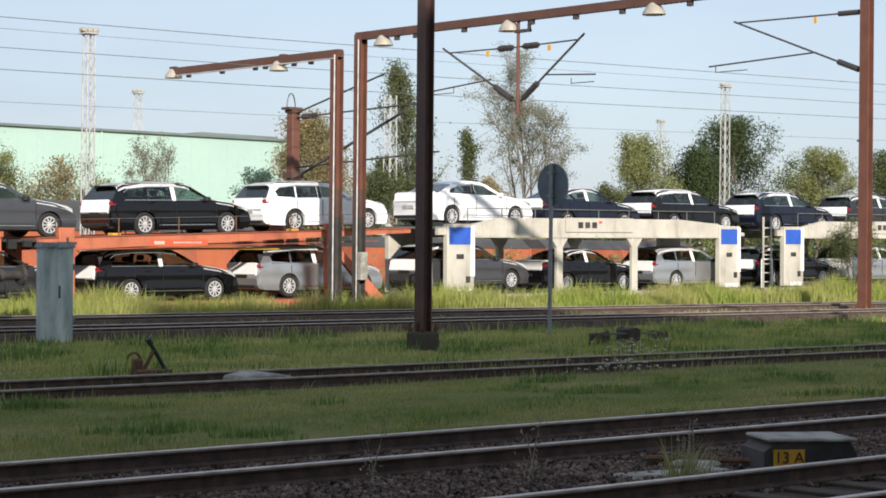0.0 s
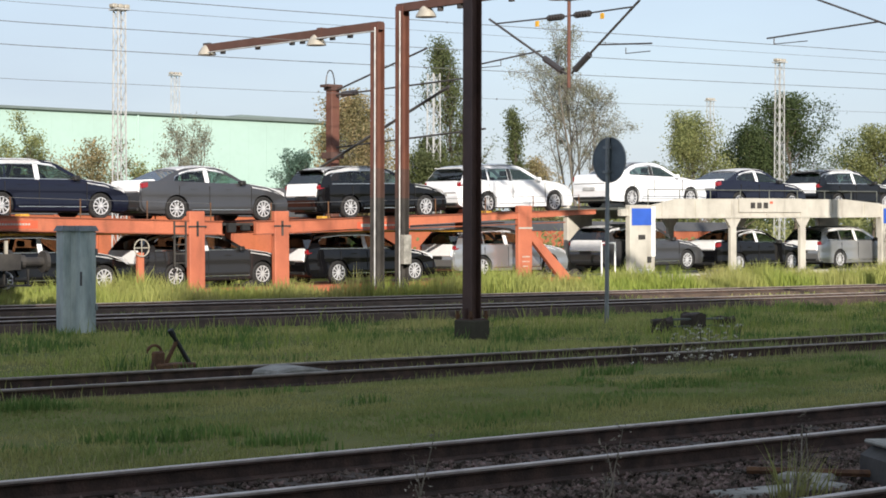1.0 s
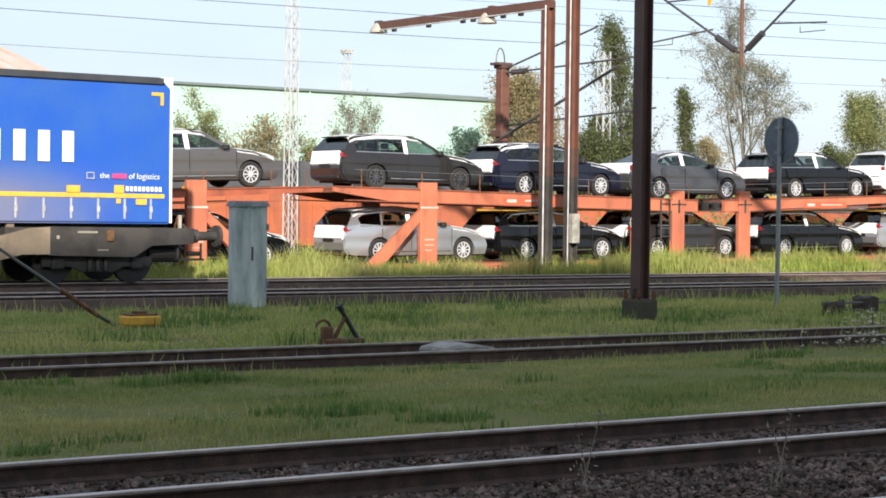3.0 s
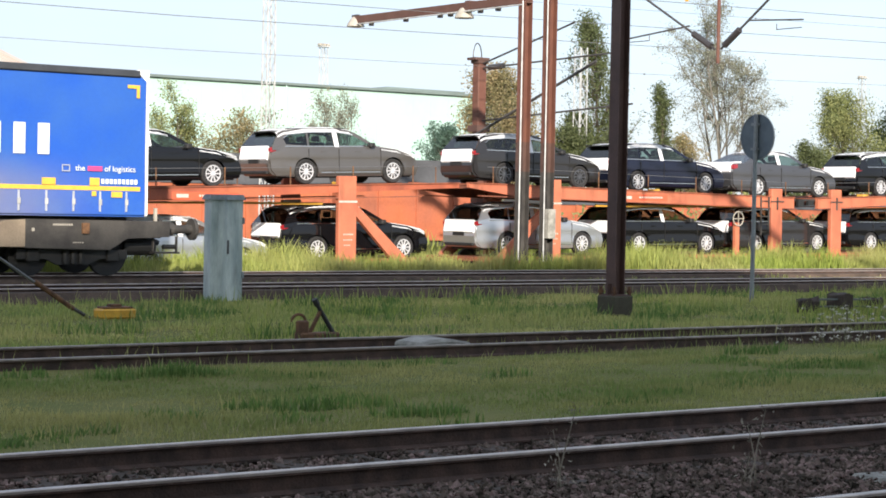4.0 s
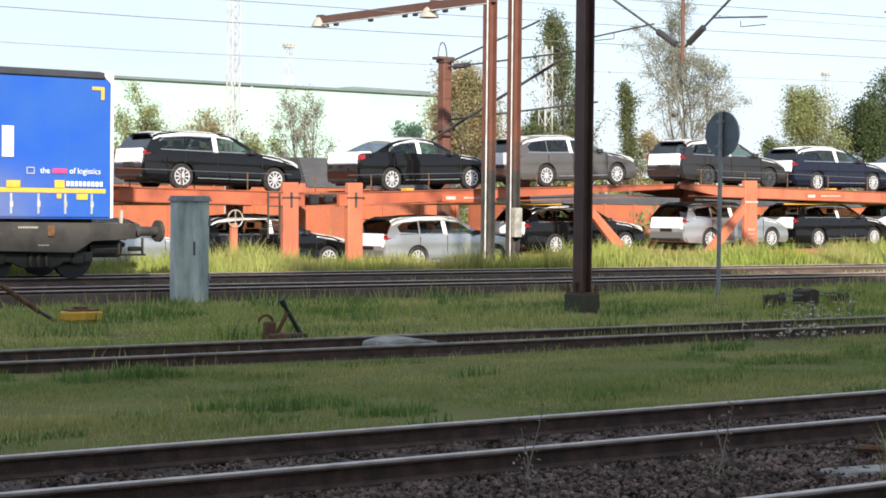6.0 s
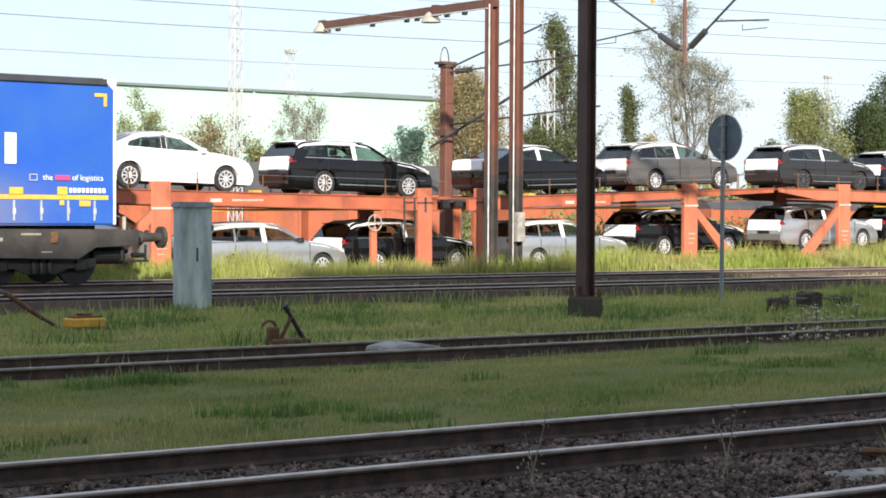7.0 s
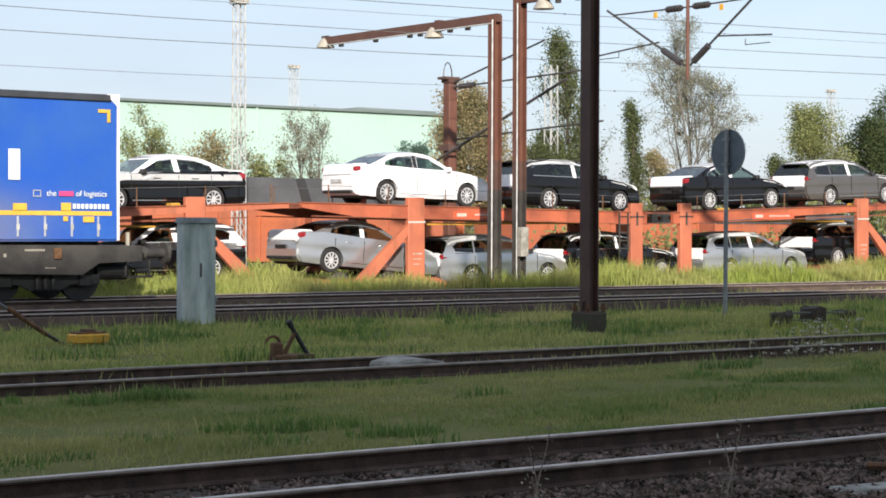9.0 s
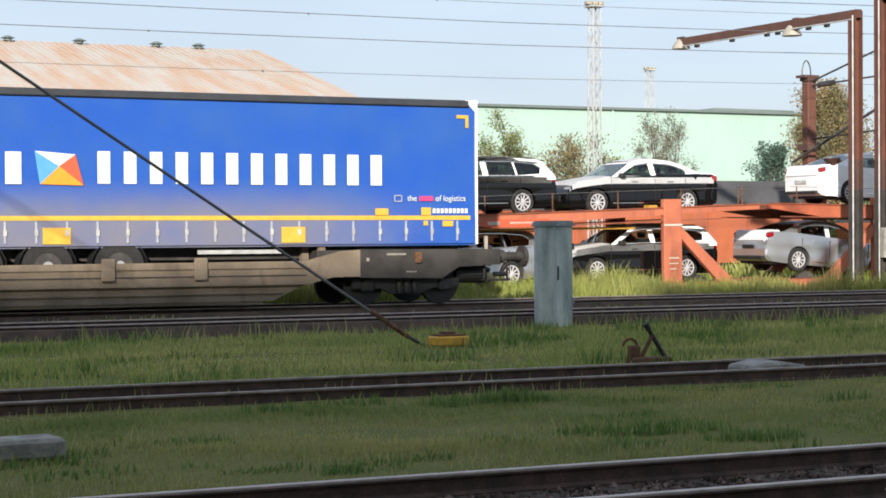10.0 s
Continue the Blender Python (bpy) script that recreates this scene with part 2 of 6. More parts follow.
M["cream"] = mat("cream", (0.56, 0.53, 0.46), 0.6, 0, 0.2, 1.5, 30, 0.1, (0.45, 0.42, 0.36), stain=0.3)
M["panel_blue"] = mat("panel_blue", (0.035, 0.11, 0.5), 0.45, 0, 0.12, 3, 30, 0.05)
M["mesh_grey"] = mat("mesh_grey", (0.16, 0.17, 0.15), 0.7, 0.1, 0.3, 4, 40, 0.1)
M["mint"] = mat("mint", (0.38, 0.53, 0.47), 0.65, 0, 0.08, 0.1, 3, 0.05, (0.35, 0.49, 0.435))
M["mint_trim"] = mat("mint_trim", (0.16, 0.2, 0.19), 0.7, 0, 0.2, 0.5, 8, 0.05)
M["shed_roof"] = mat("shed_roof", (0.52, 0.48, 0.43), 0.85, 0, 0.12, 1.3, 6, 0.1, (0.52, 0.37, 0.27), stretch=(1, 0.16, 0.16))
M["shed_wall"] = mat("shed_wall", (0.4, 0.38, 0.34), 0.9, 0, 0.2, 0.5, 8, 0.1)
M["old_orange"] = mat("old_orange", (0.46, 0.125, 0.05), 0.75, 0, 0.25, 0.7, 12, 0.15, (0.36, 0.11, 0.06), stain=0.3)
M["old_dark"] = mat("old_dark", (0.085, 0.085, 0.088), 0.8, 0, 0.3, 0.8, 12, 0.15)
M["bark"] = mat("bark", (0.16, 0.13, 0.1), 0.95, 0, 0.4, 3, 30, 0.5)
M["birch"] = mat("birch", (0.2, 0.18, 0.15), 0.9, 0, 0.35, 3, 30, 0.3)


def thin_leaf(m, share=0.4):
    """Lets light through thin leaves, in their own colour."""
    n, l = m.node_tree.nodes, m.node_tree.links
    tl, mx, b = n.new("ShaderNodeBsdfTranslucent"), n.new("ShaderNodeMixShader"), n["Principled BSDF"]
    b.inputs["Specular IOR Level"].default_value = 0.25
    l.new(b.inputs["Base Color"].links[0].from_socket, tl.inputs[0])
    mx.inputs[0].default_value = share
    l.new(b.outputs[0], mx.inputs[1])
    l.new(tl.outputs[0], mx.inputs[2])
    l.new(mx.outputs[0], n["Material Output"].inputs[0])


M["leaf_green"] = mat("leaf_green", (0.14, 0.165, 0.075), 0.55, 0, 0.25, 0.6, 6, 0, (0.11, 0.135, 0.05), island=0.4)
M["leaf_light"] = mat("leaf_light", (0.27, 0.3, 0.12), 0.55, 0, 0.25, 0.6, 6, 0, (0.24, 0.25, 0.1), island=0.4)
M["leaf_dark"] = mat("leaf_dark", (0.085, 0.115, 0.048), 0.6, 0, 0.25, 0.6, 6, 0, (0.07, 0.1, 0.036), island=0.4)
M["leaf_autumn"] = mat("leaf_autumn", (0.36, 0.28, 0.14), 0.6, 0, 0.3, 0.6, 6, 0, (0.25, 0.24, 0.12), island=0.45)
M["leaf_teal"] = mat("leaf_teal", (0.12, 0.2, 0.15), 0.65, 0, 0.25, 0.6, 6, 0, (0.1, 0.16, 0.12), island=0.28)
M["leaf_grey"] = mat("leaf_grey", (0.34, 0.33, 0.25), 0.7, 0, 0.3, 0.6, 6, 0, (0.24, 0.25, 0.17), island=0.4)
for k in ("leaf_green", "leaf_light", "leaf_dark", "leaf_autumn", "leaf_grey", "leaf_teal", "grass", "grass_mid", "grass_dark", "grass_tall", "grass_dry"):
    thin_leaf(M[k])
# walls of the unseen shading block, pale so that they bounce light forward
M["brick"] = mat("brick", (0.58, 0.54, 0.46), 0.9, 0, 0.2, 0.5, 8, 0.2)


def paint(name, col, metal=0.0, rough=0.3):
    m = mat(name, col, rough, metal, 0.05, 1.5, 60, 0.0, coat=0.8)
    m.node_tree.nodes["Principled BSDF"].inputs["Coat Roughness"].default_value = 0.03
    m.node_tree.nodes["Principled BSDF"].inputs["Specular IOR Level"].default_value = 0.05
    return m


PAINT = {
    "black": paint("paint_black", (0.005, 0.005, 0.006)),
    "navy": paint("paint_navy", (0.009, 0.011, 0.024), 0.1),
    "grey": paint("paint_grey", (0.1, 0.1, 0.107), 0.6),
    "brown_grey": paint("paint_brown_grey", (0.15, 0.138, 0.128), 0.6),
    "dark_grey": paint("paint_dark_grey", (0.03, 0.029, 0.03), 0.3),
    "silver": paint("paint_silver", (0.5, 0.51, 0.52), 0.75),
    "white": paint("paint_white", (0.8, 0.81, 0.82), 0.0, 0.35),
}

# ---- mesh helpers ----


def mesh_object(name, bm, material, smooth=False):
    me = bpy.data.meshes.new(name)
    bmesh.ops.recalc_face_normals(bm, faces=bm.faces)
    if smooth:
        for ed in bm.edges:
            if len(ed.link_faces) == 2 and ed.calc_face_angle(0) > 0.6:
                ed.smooth = False
    bm.to_mesh(me)
    bm.free()
    me.materials.append(material)
    if smooth:
        for p in me.polygons:
            p.use_smooth = True
    return new(name, me)


def part(name, bm, material, parent, label="", smooth=False):
    ob = mesh_object(name, bm, material, smooth)
    ob.parent = parent
    return tagged(ob, label)


def shared(name, me, parent, m=None, label=""):
    ob = new(name, me)
    ob.parent = parent
    if m is not None:
        ob.matrix_basis = m
    return tagged(ob, label)


def thing(name, m, label, category, group="", kind=""):
    ob = new(name)
    ob.matrix_basis = m
    return tagged(ob, label, category, group, kind)


def box(bm, x0, x1, y0, y1, z0, z1, bevel=0.0, m=None):
    vs = [bm.verts.new((x, y, z)) for x in (x0, x1) for y in (y0, y1) for z in (z0, z1)]
    fs = [bm.faces.new([vs[i] for i in q]) for q in ((0, 1, 3, 2), (4, 6, 7, 5), (0, 4, 5, 1), (2, 3, 7, 6), (0, 2, 6, 4), (1, 5, 7, 3))]
    if m is not None:
        for v in vs:
            v.co = m @ v.co
    if bevel:
        bmesh.ops.bevel(bm, geom=list({ed for f in fs for ed in f.edges}), offset=bevel, segments=1, affect="EDGES")
    return bm


def boxes(*rows, bevel=0.0):
    bm = bmesh.new()
    for r in rows:
        box(bm, *r, bevel=bevel)
    return bm


def tube(bm, p, q, r0, r1=None, n=8, caps=True):
    p, q = Vector(p), Vector(q)
    d = (q - p).normalized()
    up = Vector((0, 0, 1)) if abs(d.z) < 0.95 else Vector((1, 0, 0))
    s = d.cross(up).normalized()
    t = d.cross(s)
    r1 = r0 if r1 is None else r1
    rings = []
    for c, r in ((p, r0), (q, r1)):
        rings.append([bm.verts.new(c + (s * math.cos(k * math.tau / n) + t * math.sin(k * math.tau / n)) * r) for k in range(n)])
    for k in range(n):
        bm.faces.new((rings[0][k], rings[0][(k + 1) % n], rings[1][(k + 1) % n], rings[1][k]))
    if caps:
        bm.faces.new(rings[0][::-1])
        bm.faces.new(rings[1])
    return bm


def cable(bm, pts, r, n=5):
    """One bent round bar along the points."""
    pts = [Vector(p) for p in pts]
    rings = []
    for i, p in enumerate(pts):
        d = (pts[min(i + 1, len(pts) - 1)] - pts[max(i - 1, 0)]).normalized()
        up = Vector((0, 0, 1)) if abs(d.z) < 0.95 else Vector((1, 0, 0))
        s = d.cross(up).normalized()
        t = d.cross(s)
        rings.append([bm.verts.new(p + (s * math.cos(k * math.tau / n) + t * math.sin(k * math.tau / n)) * r) for k in range(n)])
    for a_, b_ in zip(rings, rings[1:]):
        for k in range(n):
            bm.faces.new((a_[k], a_[(k + 1) % n], b_[(k + 1) % n], b_[k]))
    return bm


def tubes(*rows, n=8):
    bm = bmesh.new()
    for r in rows:
        tube(bm, *r, n=n)
    return bm


def beam(bm, p, q, w, h):
    """A square bar from p to q, w wide and h high."""
    p, q = Vector(p), Vector(q)
    d = (q - p).normalized()
    up = Vector((0, 0, 1)) if abs(d.z) < 0.95 else Vector((0, 1, 0))
    s = d.cross(up).normalized()
    t = s.cross(d)
    rs = [[bm.verts.new(c + s * (i * w / 2) + t * (j * h / 2)) for i, j in ((-1, -1), (1, -1), (1, 1), (-1, 1))] for c in (p, q)]
    for k in range(4):
        bm.faces.new((rs[0][k], rs[0][(k + 1) % 4], rs[1][(k + 1) % 4], rs[1][k]))
    bm.faces.new(rs[0][::-1])
    bm.faces.new(rs[1])
    return bm


def prism(bm, pts, y0, y1, axis="y"):
    """A polygon of (x, z) pulled along y, or of (y, z) along x."""
    put = (lambda a, b, c: (a, c, b)) if axis == "y" else (lambda a, b, c: (c, a, b))
    v0 = [bm.verts.new(put(a, b, y0)) for a, b in pts]
    v1 = [bm.verts.new(put(a, b, y1)) for a, b in pts]
    bm.faces.new(v0)
    bm.faces.new(v1[::-1])
    for k in range(len(pts)):
        j = (k + 1) % len(pts)
        bm.faces.new((v0[k], v1[k], v1[j], v0[j]))
    return bm


def disc_y(bm, x, z, r, y0, y1, n=20):
    return tube(bm, (x, y0, z), (x, y1, z), r, n=n)


def arc(cx, cz, r, a0, a1, n):
    return [(cx + r * math.cos(radians(a0 + (a1 - a0) * k / n)), cz + r * math.sin(radians(a0 + (a1 - a0) * k / n))) for k in range(n + 1)]


# ---- ground ----


def smooth(a, b, v):
    k = min(1.0, max(0.0, (v - a) / (b - a)))
    return k * k * (3 - 2 * k)


RISE = 0.0105


def ground_z(x, y):
    far = smooth(38.0, 41.0, y)
    z = -0.14 + 0.03 * noise.noise((x * 0.3, y * 0.3, 0)) + 0.02 * noise.noise((x * 1.1, y * 1.1, 3))
    z += smooth(33.8, 36.2, y) * 0.1
    z -= 0.22 * (1 - smooth(11.7, 12.6, y))
    z += far * (RISE * max(-0.3, min(60, x) - 33) * (1 - smooth(60, 90, y)) + 0.02)
    return z


def grid_ground():
    xs = [-3000, -900, -300, -100, -40] + [-20 + 1.0 * i for i in range(110)] + [95, 110, 140, 200, 400, 1000, 3000]
    ys = [-3000, -900, -300, -60, -20] + [-4 + 0.5 * i for i in range(100)] + [48, 52, 56, 60, 70, 80, 90, 100, 130, 200, 400, 1000, 3000]
    vs = [(x, y, ground_z(x, y) if abs(x) < 120 and -10 < y < 120 else -0.14) for y in ys for x in xs]
    w = len(xs)
    fs = [(j * w + i, j * w + i + 1, (j + 1) * w + i + 1, (j + 1) * w + i) for j in range(len(ys) - 1) for i in range(w - 1)]
    me = bpy.data.meshes.new("ground")
    me.from_pydata(vs, [], fs)
    me.materials.append(M["soil"])
    return tagged(new("ground", me), "dark earth with sparse grass between the tracks", "ground", kind="structure")


grid_ground()


def blades(name, areas, material, label, seed, per, h0, h1, wide):
    """Tufts of grass: thin bent blades over rectangles (x0, x1, y0, y1, weight)."""
    rng = np.random.default_rng(seed)
    vs, fs = [], []
    for x0, x1, y0, y1, wgt in areas:
        count = int((x1 - x0) * (y1 - y0) * per * wgt)
        for _ in range(count):
            x, y = rng.uniform(x0, x1), rng.uniform(y0, y1)
            d = noise.noise((x * 0.45, y * 0.6, seed)) + 0.5 * noise.noise((x * 1.7, y * 2.1, seed + 9))
            if d < rng.uniform(-0.9, -0.15):
                continue
            h = rng.uniform(h0, h1) * (0.72 + 0.95 * max(-0.35, d))
            z = ground_z(x, y) - 0.02
            ang = rng.uniform(0, math.tau)
            cx, cy = math.cos(ang) * wide * 0.5, math.sin(ang) * wide * 0.5
            lean, la = rng.uniform(0.05, 0.55) * h, rng.uniform(0, math.tau)
            lx, ly = math.cos(la) * lean, math.sin(la) * lean
            i = len(vs)
            vs += [(x - cx, y - cy, z), (x + cx, y + cy, z), (x + cx * 0.7 + lx * 0.4, y + cy * 0.7 + ly * 0.4, z + h * 0.6),
                   (x - cx * 0.7 + lx * 0.4, y - cy * 0.7 + ly * 0.4, z + h * 0.6), (x + lx, y + ly, z + h)]
            fs += [(i, i + 1, i + 2, i + 3), (i + 3, i + 2, i + 4)]
    me = bpy.data.meshes.new(name)
    me.from_pydata(vs, [], fs)
    me.materials.append(material)
    return tagged(new(name, me), label, "grass", kind="stuff")


blades("grass", [(2, 27, 12.1, 18.2, 1.0)], M["grass"], "short green meadow grass beside the rails in shade", 3, 760, 0.03, 0.095, 0.015)
blades("grass", [(3, 46, 20.6, 31.2, 1.0)], M["grass_mid"], "uneven green grass strip around masts and cabinet", 5, 290, 0.045, 0.14, 0.021)
blades("grass", [(8, 66, 33.9, 36.4, 0.5)], M["grass"], "thin grass between the far tracks", 6, 60, 0.05, 0.14, 0.03)
blades("tall_grass", [(10, 72, 39.2, 41.9, 1.0)], M["grass_tall"], "tall sunlit grass along the car train", 7, 300, 0.34, 0.74, 0.026)
blades("grass", [(10, 90, 46.5, 60, 1.0)], M["grass_tall"], "rough grass behind the car train", 8, 20, 0.3, 0.8, 0.08)

blades("weed_tufts", [(2, 27, 12.6, 18.0, 1.0)], M["grass"], "taller tufts of grass between the rails", 13, 14, 0.1, 0.22, 0.016)
blades("weed_tufts", [(3, 46, 20.9, 31.0, 1.0)], M["grass_tall"], "taller pale tufts in the grass strip", 15, 16, 0.18, 0.36, 0.022)
blades("dry_grass", [(2, 20, 12.0, 12.75, 1.0), (2, 9, 12.7, 13.5, 0.6), (2, 24, 17.7, 18.6, 0.5)], M["grass_dry"], "short pale dry grass at the edge of the ballast", 17, 150, 0.04, 0.13, 0.012)
blades("track_grass", [(2, 15, 18.45, 20.6, 0.1), (15, 42, 18.4, 20.6, 1.0), (20, 42, 18.9, 20.2, 1.0)], M["grass"], "uneven grass growing through the old siding", 19, 70, 0.06, 0.2, 0.016)
blades("track_grass", [(19, 42, 18.5, 20.4, 1.0), (12, 60, 31.0, 31.7, 0.4)], M["grass_dry"], "pale dry stalks along the sidings", 21, 24, 0.14, 0.36, 0.012)
blades("weed_tufts", [(10.35, 10.75, 8.35, 8.6, 1.0)], M["grass"], "upright green weeds on the ballast by the slab", 25, 900, 0.28, 0.55, 0.014)
blades("track_grass", [(25.3, 28.7, 23.3, 24.3, 1.0)], M["grass_tall"], "grass grown over the old timber", 23, 160, 0.16, 0.34, 0.018)

spots = np.random.default_rng(61)
blades("grass_clumps", [(x, x + spots.uniform(0.3, 1.1), y, y + spots.uniform(0.12, 0.4), 1.0) for x, y in zip(spots.uniform(3, 26, 110), spots.uniform(12.4, 17.9, 110))], M["grass_dark"], "darker green clumps in the short grass", 27, 420, 0.06, 0.16, 0.02)
blades("grass_clumps", [(x, x + spots.uniform(0.5, 2.0), y, y + spots.uniform(0.3, 1.0), 1.0) for x, y in zip(spots.uniform(5, 44, 90), spots.uniform(21, 30.5, 90))], M["grass_dark"], "darker green clumps in the grass strip", 28, 140, 0.12, 0.28, 0.024)


def flowers(name, x, y, spread, count, h, label, seed):
    """Low weeds with small pale flower heads."""
    rng = np.random.default_rng(seed)
    t = thing(name, pose(x, y, ground_z(x, y)), label, "weeds", kind="stuff")
    c = np.stack([rng.normal(0, spread, count), rng.normal(0, 0.22, count), rng.uniform(0.3, 1.0, count) * h], 1)
    stem = bmesh.new()
    for p in c:
        tube(stem, (p[0] * 0.9, p[1] * 0.9, -0.02), p, 0.006, 0.004, n=3, caps=False)
    part("stem", stem, M["weed"], t)
    head = bmesh.new()
    for p in c:
        a0 = rng.uniform(0, 6)
        for k in range(3):
            v = [head.verts.new(Vector(p) + Vector((0.032 * math.cos(a0 + q), 0.032 * math.sin(a0 + q), 0.02 * math.sin(2 * q + k)))) for q in (k * 2.1, k * 2.1 + 0.9, k * 2.1 + 1.8)]
            head.faces.new(v)
    part("flower", head, M["petal"], t)


flowers("flowering_weeds", 23.7, 21.0, 0.4, 60, 0.36, "low weeds with small white flower heads", 51)
flowers("flowering_weeds", 20.3, 18.2, 0.5, 40, 0.25, "sparse pale flowering weeds in grass", 52)

# ---- tracks ----


def track(name, label, y_near, z, x0, x1, polished, bed=-0.19):
    """Two rails on sleepers in a bed of stones; z is the height of the rail heads."""
    tr = thing(name, pose(0, y_near, z), label, "railway track", kind="structure")
    prof_w = [(-0.07, -0.16), (0.07, -0.16), (0.07, -0.145), (0.012, -0.125), (0.012, -0.045), (0.034, -0.034), (0.034, -0.008), (-0.034, -0.008), (-0.034, -0.034), (-0.012, -0.045), (-0.012, -0.125), (-0.07, -0.145)]
    for k, dy in enumerate((0.0, 1.505)):
        bm = bmesh.new()
        prism(bm, [(dy + a, b) for a, b in prof_w], x0, x1, "x")
        rail = part("rail", bm, M["rail_web"], tr, "rusty brown steel rail")
        bm = bmesh.new()
        prism(bm, [(dy - 0.036, -0.02), (dy + 0.036, -0.02), (dy + 0.036, -0.005), (dy + 0.03, 0.0), (dy - 0.03, 0.0), (dy - 0.036, -0.005)], x0, x1, "x")
        part("rail_head", bm, M["rail_head"] if polished else M["rail_head_old"], rail, "polished running surface")
    bm = bmesh.new()
    prism(bm, [(-0.9, -0.4), (2.4, -0.4), (2.05, bed), (-0.55, bed)], x0, x1, "x")
    part("ballast_bed", bm, M["ballast"], tr, "dirty brown ballast")
    me = bpy.data.meshes.new("sleeper")
    bm = boxes((-0.12, 0.12, -0.5, 2.0, -0.3, -0.158), bevel=0.01)
    bm.to_mesh(me)
    bm.free()
    me.materials.append(M["sleeper"])
    n = int((min(x1, 60) - max(x0, 0)) / 0.62)
    for i in range(min(n, 70)):
        shared("sleeper", me, tr, pose(max(x0, 0) + 0.3 + i * 0.62, 0, 0))
    return tr


track("track_1", "main track with polished rails nearest the platform", 6.2, 0.0, -200, 260, True)
track("track_2", "main track with brown rails and polished heads", 10.22, 0.0, -200, 260, True)
track("track_3", "old siding sunk in grass with dull rusty rails", 18.75, 0.0, -200, 260, False)
track("track_4", "siding with worn rails before the far sidings", 31.8, 0.1, -200, 260, True, -0.06)
track("track_5", "siding that carries the wagon with the blue trailer", 37.0, 0.12, -200, 260, True, -0.07)


def stones(name, rects, count, seed, s0, s1, z0):
    rng = np.random.default_rng(seed)
    vs, fs = [], []
    base = [(1, 0, 0), (-1, 0, 0), (0, 1, 0), (0, -1, 0), (0, 0, 1), (0, 0, -1)]
    tri = [(0, 2, 4), (2, 1, 4), (1, 3, 4), (3, 0, 4), (2, 0, 5), (1, 2, 5), (3, 1, 5), (0, 3, 5)]
    for _ in range(count):
        x0, x1, y0, y1 = rects[rng.integers(len(rects))]
        c = (rng.uniform(x0, x1), rng.uniform(y0, y1), z0 + rng.uniform(-0.01, 0.02))
        s, r = rng.uniform(s0, s1), Euler(rng.uniform(0, 6, 3)).to_matrix()
        k = rng.uniform(0.6, 1.2, 3)
        i = len(vs)
        vs += [tuple(Vector(c) + r @ Vector((b[0] * s * k[0], b[1] * s * k[1], b[2] * s * k[2]))) for b in base]
        fs += [tuple(i + q for q in t) for t in tri]
    me = bpy.data.meshes.new(name)
    me.from_pydata(vs, [], fs)
    me.materials.append(M["stone"])
    return tagged(new(name, me), "loose grey-brown ballast stones", "gravel", kind="stuff")


def yard_bed():
    bm = boxes((-200, 260, 3.45, 12.3, -0.36, -0.195))
    tagged(mesh_object("ballast_field", bm, M["ballast"]), "dirty brown ballast between the near tracks", "ground", kind="structure")


yard_bed()
stones("ballast_stones", [(3, 20, 10.3, 11.65), (4, 18, 8.3, 10.15), (5, 20, 8.3, 10.15), (4, 18, 7.6, 8.3)], 44000, 11, 0.013, 0.037, -0.176)

# ---- unseen block behind the camera, added and shaped to shade the foreground ----
def shade_block():
    b = thing("station_building", pose(0, 0, 0), "unseen pale block behind the platform, added to cast shade", "building", kind="structure")
    part("wall", boxes((-60, 8.1, -20, -9, -0.3, 19.1)), M["brick"], b)
    part("roof", boxes((-60.2, 8.3, -20.2, -8.9, 19.1, 19.3)), M["shed_wall"], b)
    # raised step and lower wing are added to set where the cast shade ends
    part("stair_tower", boxes((-5.0, 4.0, -19, -9.1, 19.3, 20.3)), M["brick"], b)
    part("side_wing", boxes((8.32, 17.0, -20, -9.05, -0.3, 16.0)), M["brick"], b)
    part("roof", boxes((8.32, 17.2, -20.2, -8.9, 16.0, 16.2)), M["shed_wall"], b)
    part("platform", boxes((-95, 60, -8.9, 3.4, -0.2, 0.2)), M["concrete"], b)


shade_block()

# ---- masts and line equipment ----


def h_section(bm, x, y, z0, z1, w, d, t=0.02):
    """An H beam: flanges across x, web along x."""
    w, d, k = w / 2, d / 2, t / 2
    out = [(-w, -d), (-w + t, -d), (-w + t, -k), (w - t, -k), (w - t, -d), (w, -d), (w, d), (w - t, d), (w - t, k), (-w + t, k), (-w + t, d), (-w, d)]
    lo = [bm.verts.new((x + p, y + q, z0)) for p, q in out]
    hi = [bm.verts.new((x + p, y + q, z1)) for p, q in out]
    bm.faces.new(lo[::-1])
    bm.faces.new(hi)
    for i in range(12):
        bm.faces.new((lo[i], lo[(i + 1) % 12], hi[(i + 1) % 12], hi[i]))
    return bm


def foot(parent, z, s):
    part("footing", boxes((-s, s, -s, s, z - 0.4, z + 0.08), bevel=0.02), M["footing"], parent, "weathered mossy concrete footing")
    for i in (-1, 1):
        for j in (-1, 1):
            part("bolt", tubes(((i * s * 0.78, j * s * 0.78, z + 0.06), (i * s * 0.78, j * s * 0.78, z + 0.24), 0.032), ((i * s * 0.78, j * s * 0.78, z + 0.13), (i * s * 0.78, j * s * 0.78, z + 0.17), 0.055), n=6), M["rust"], parent)


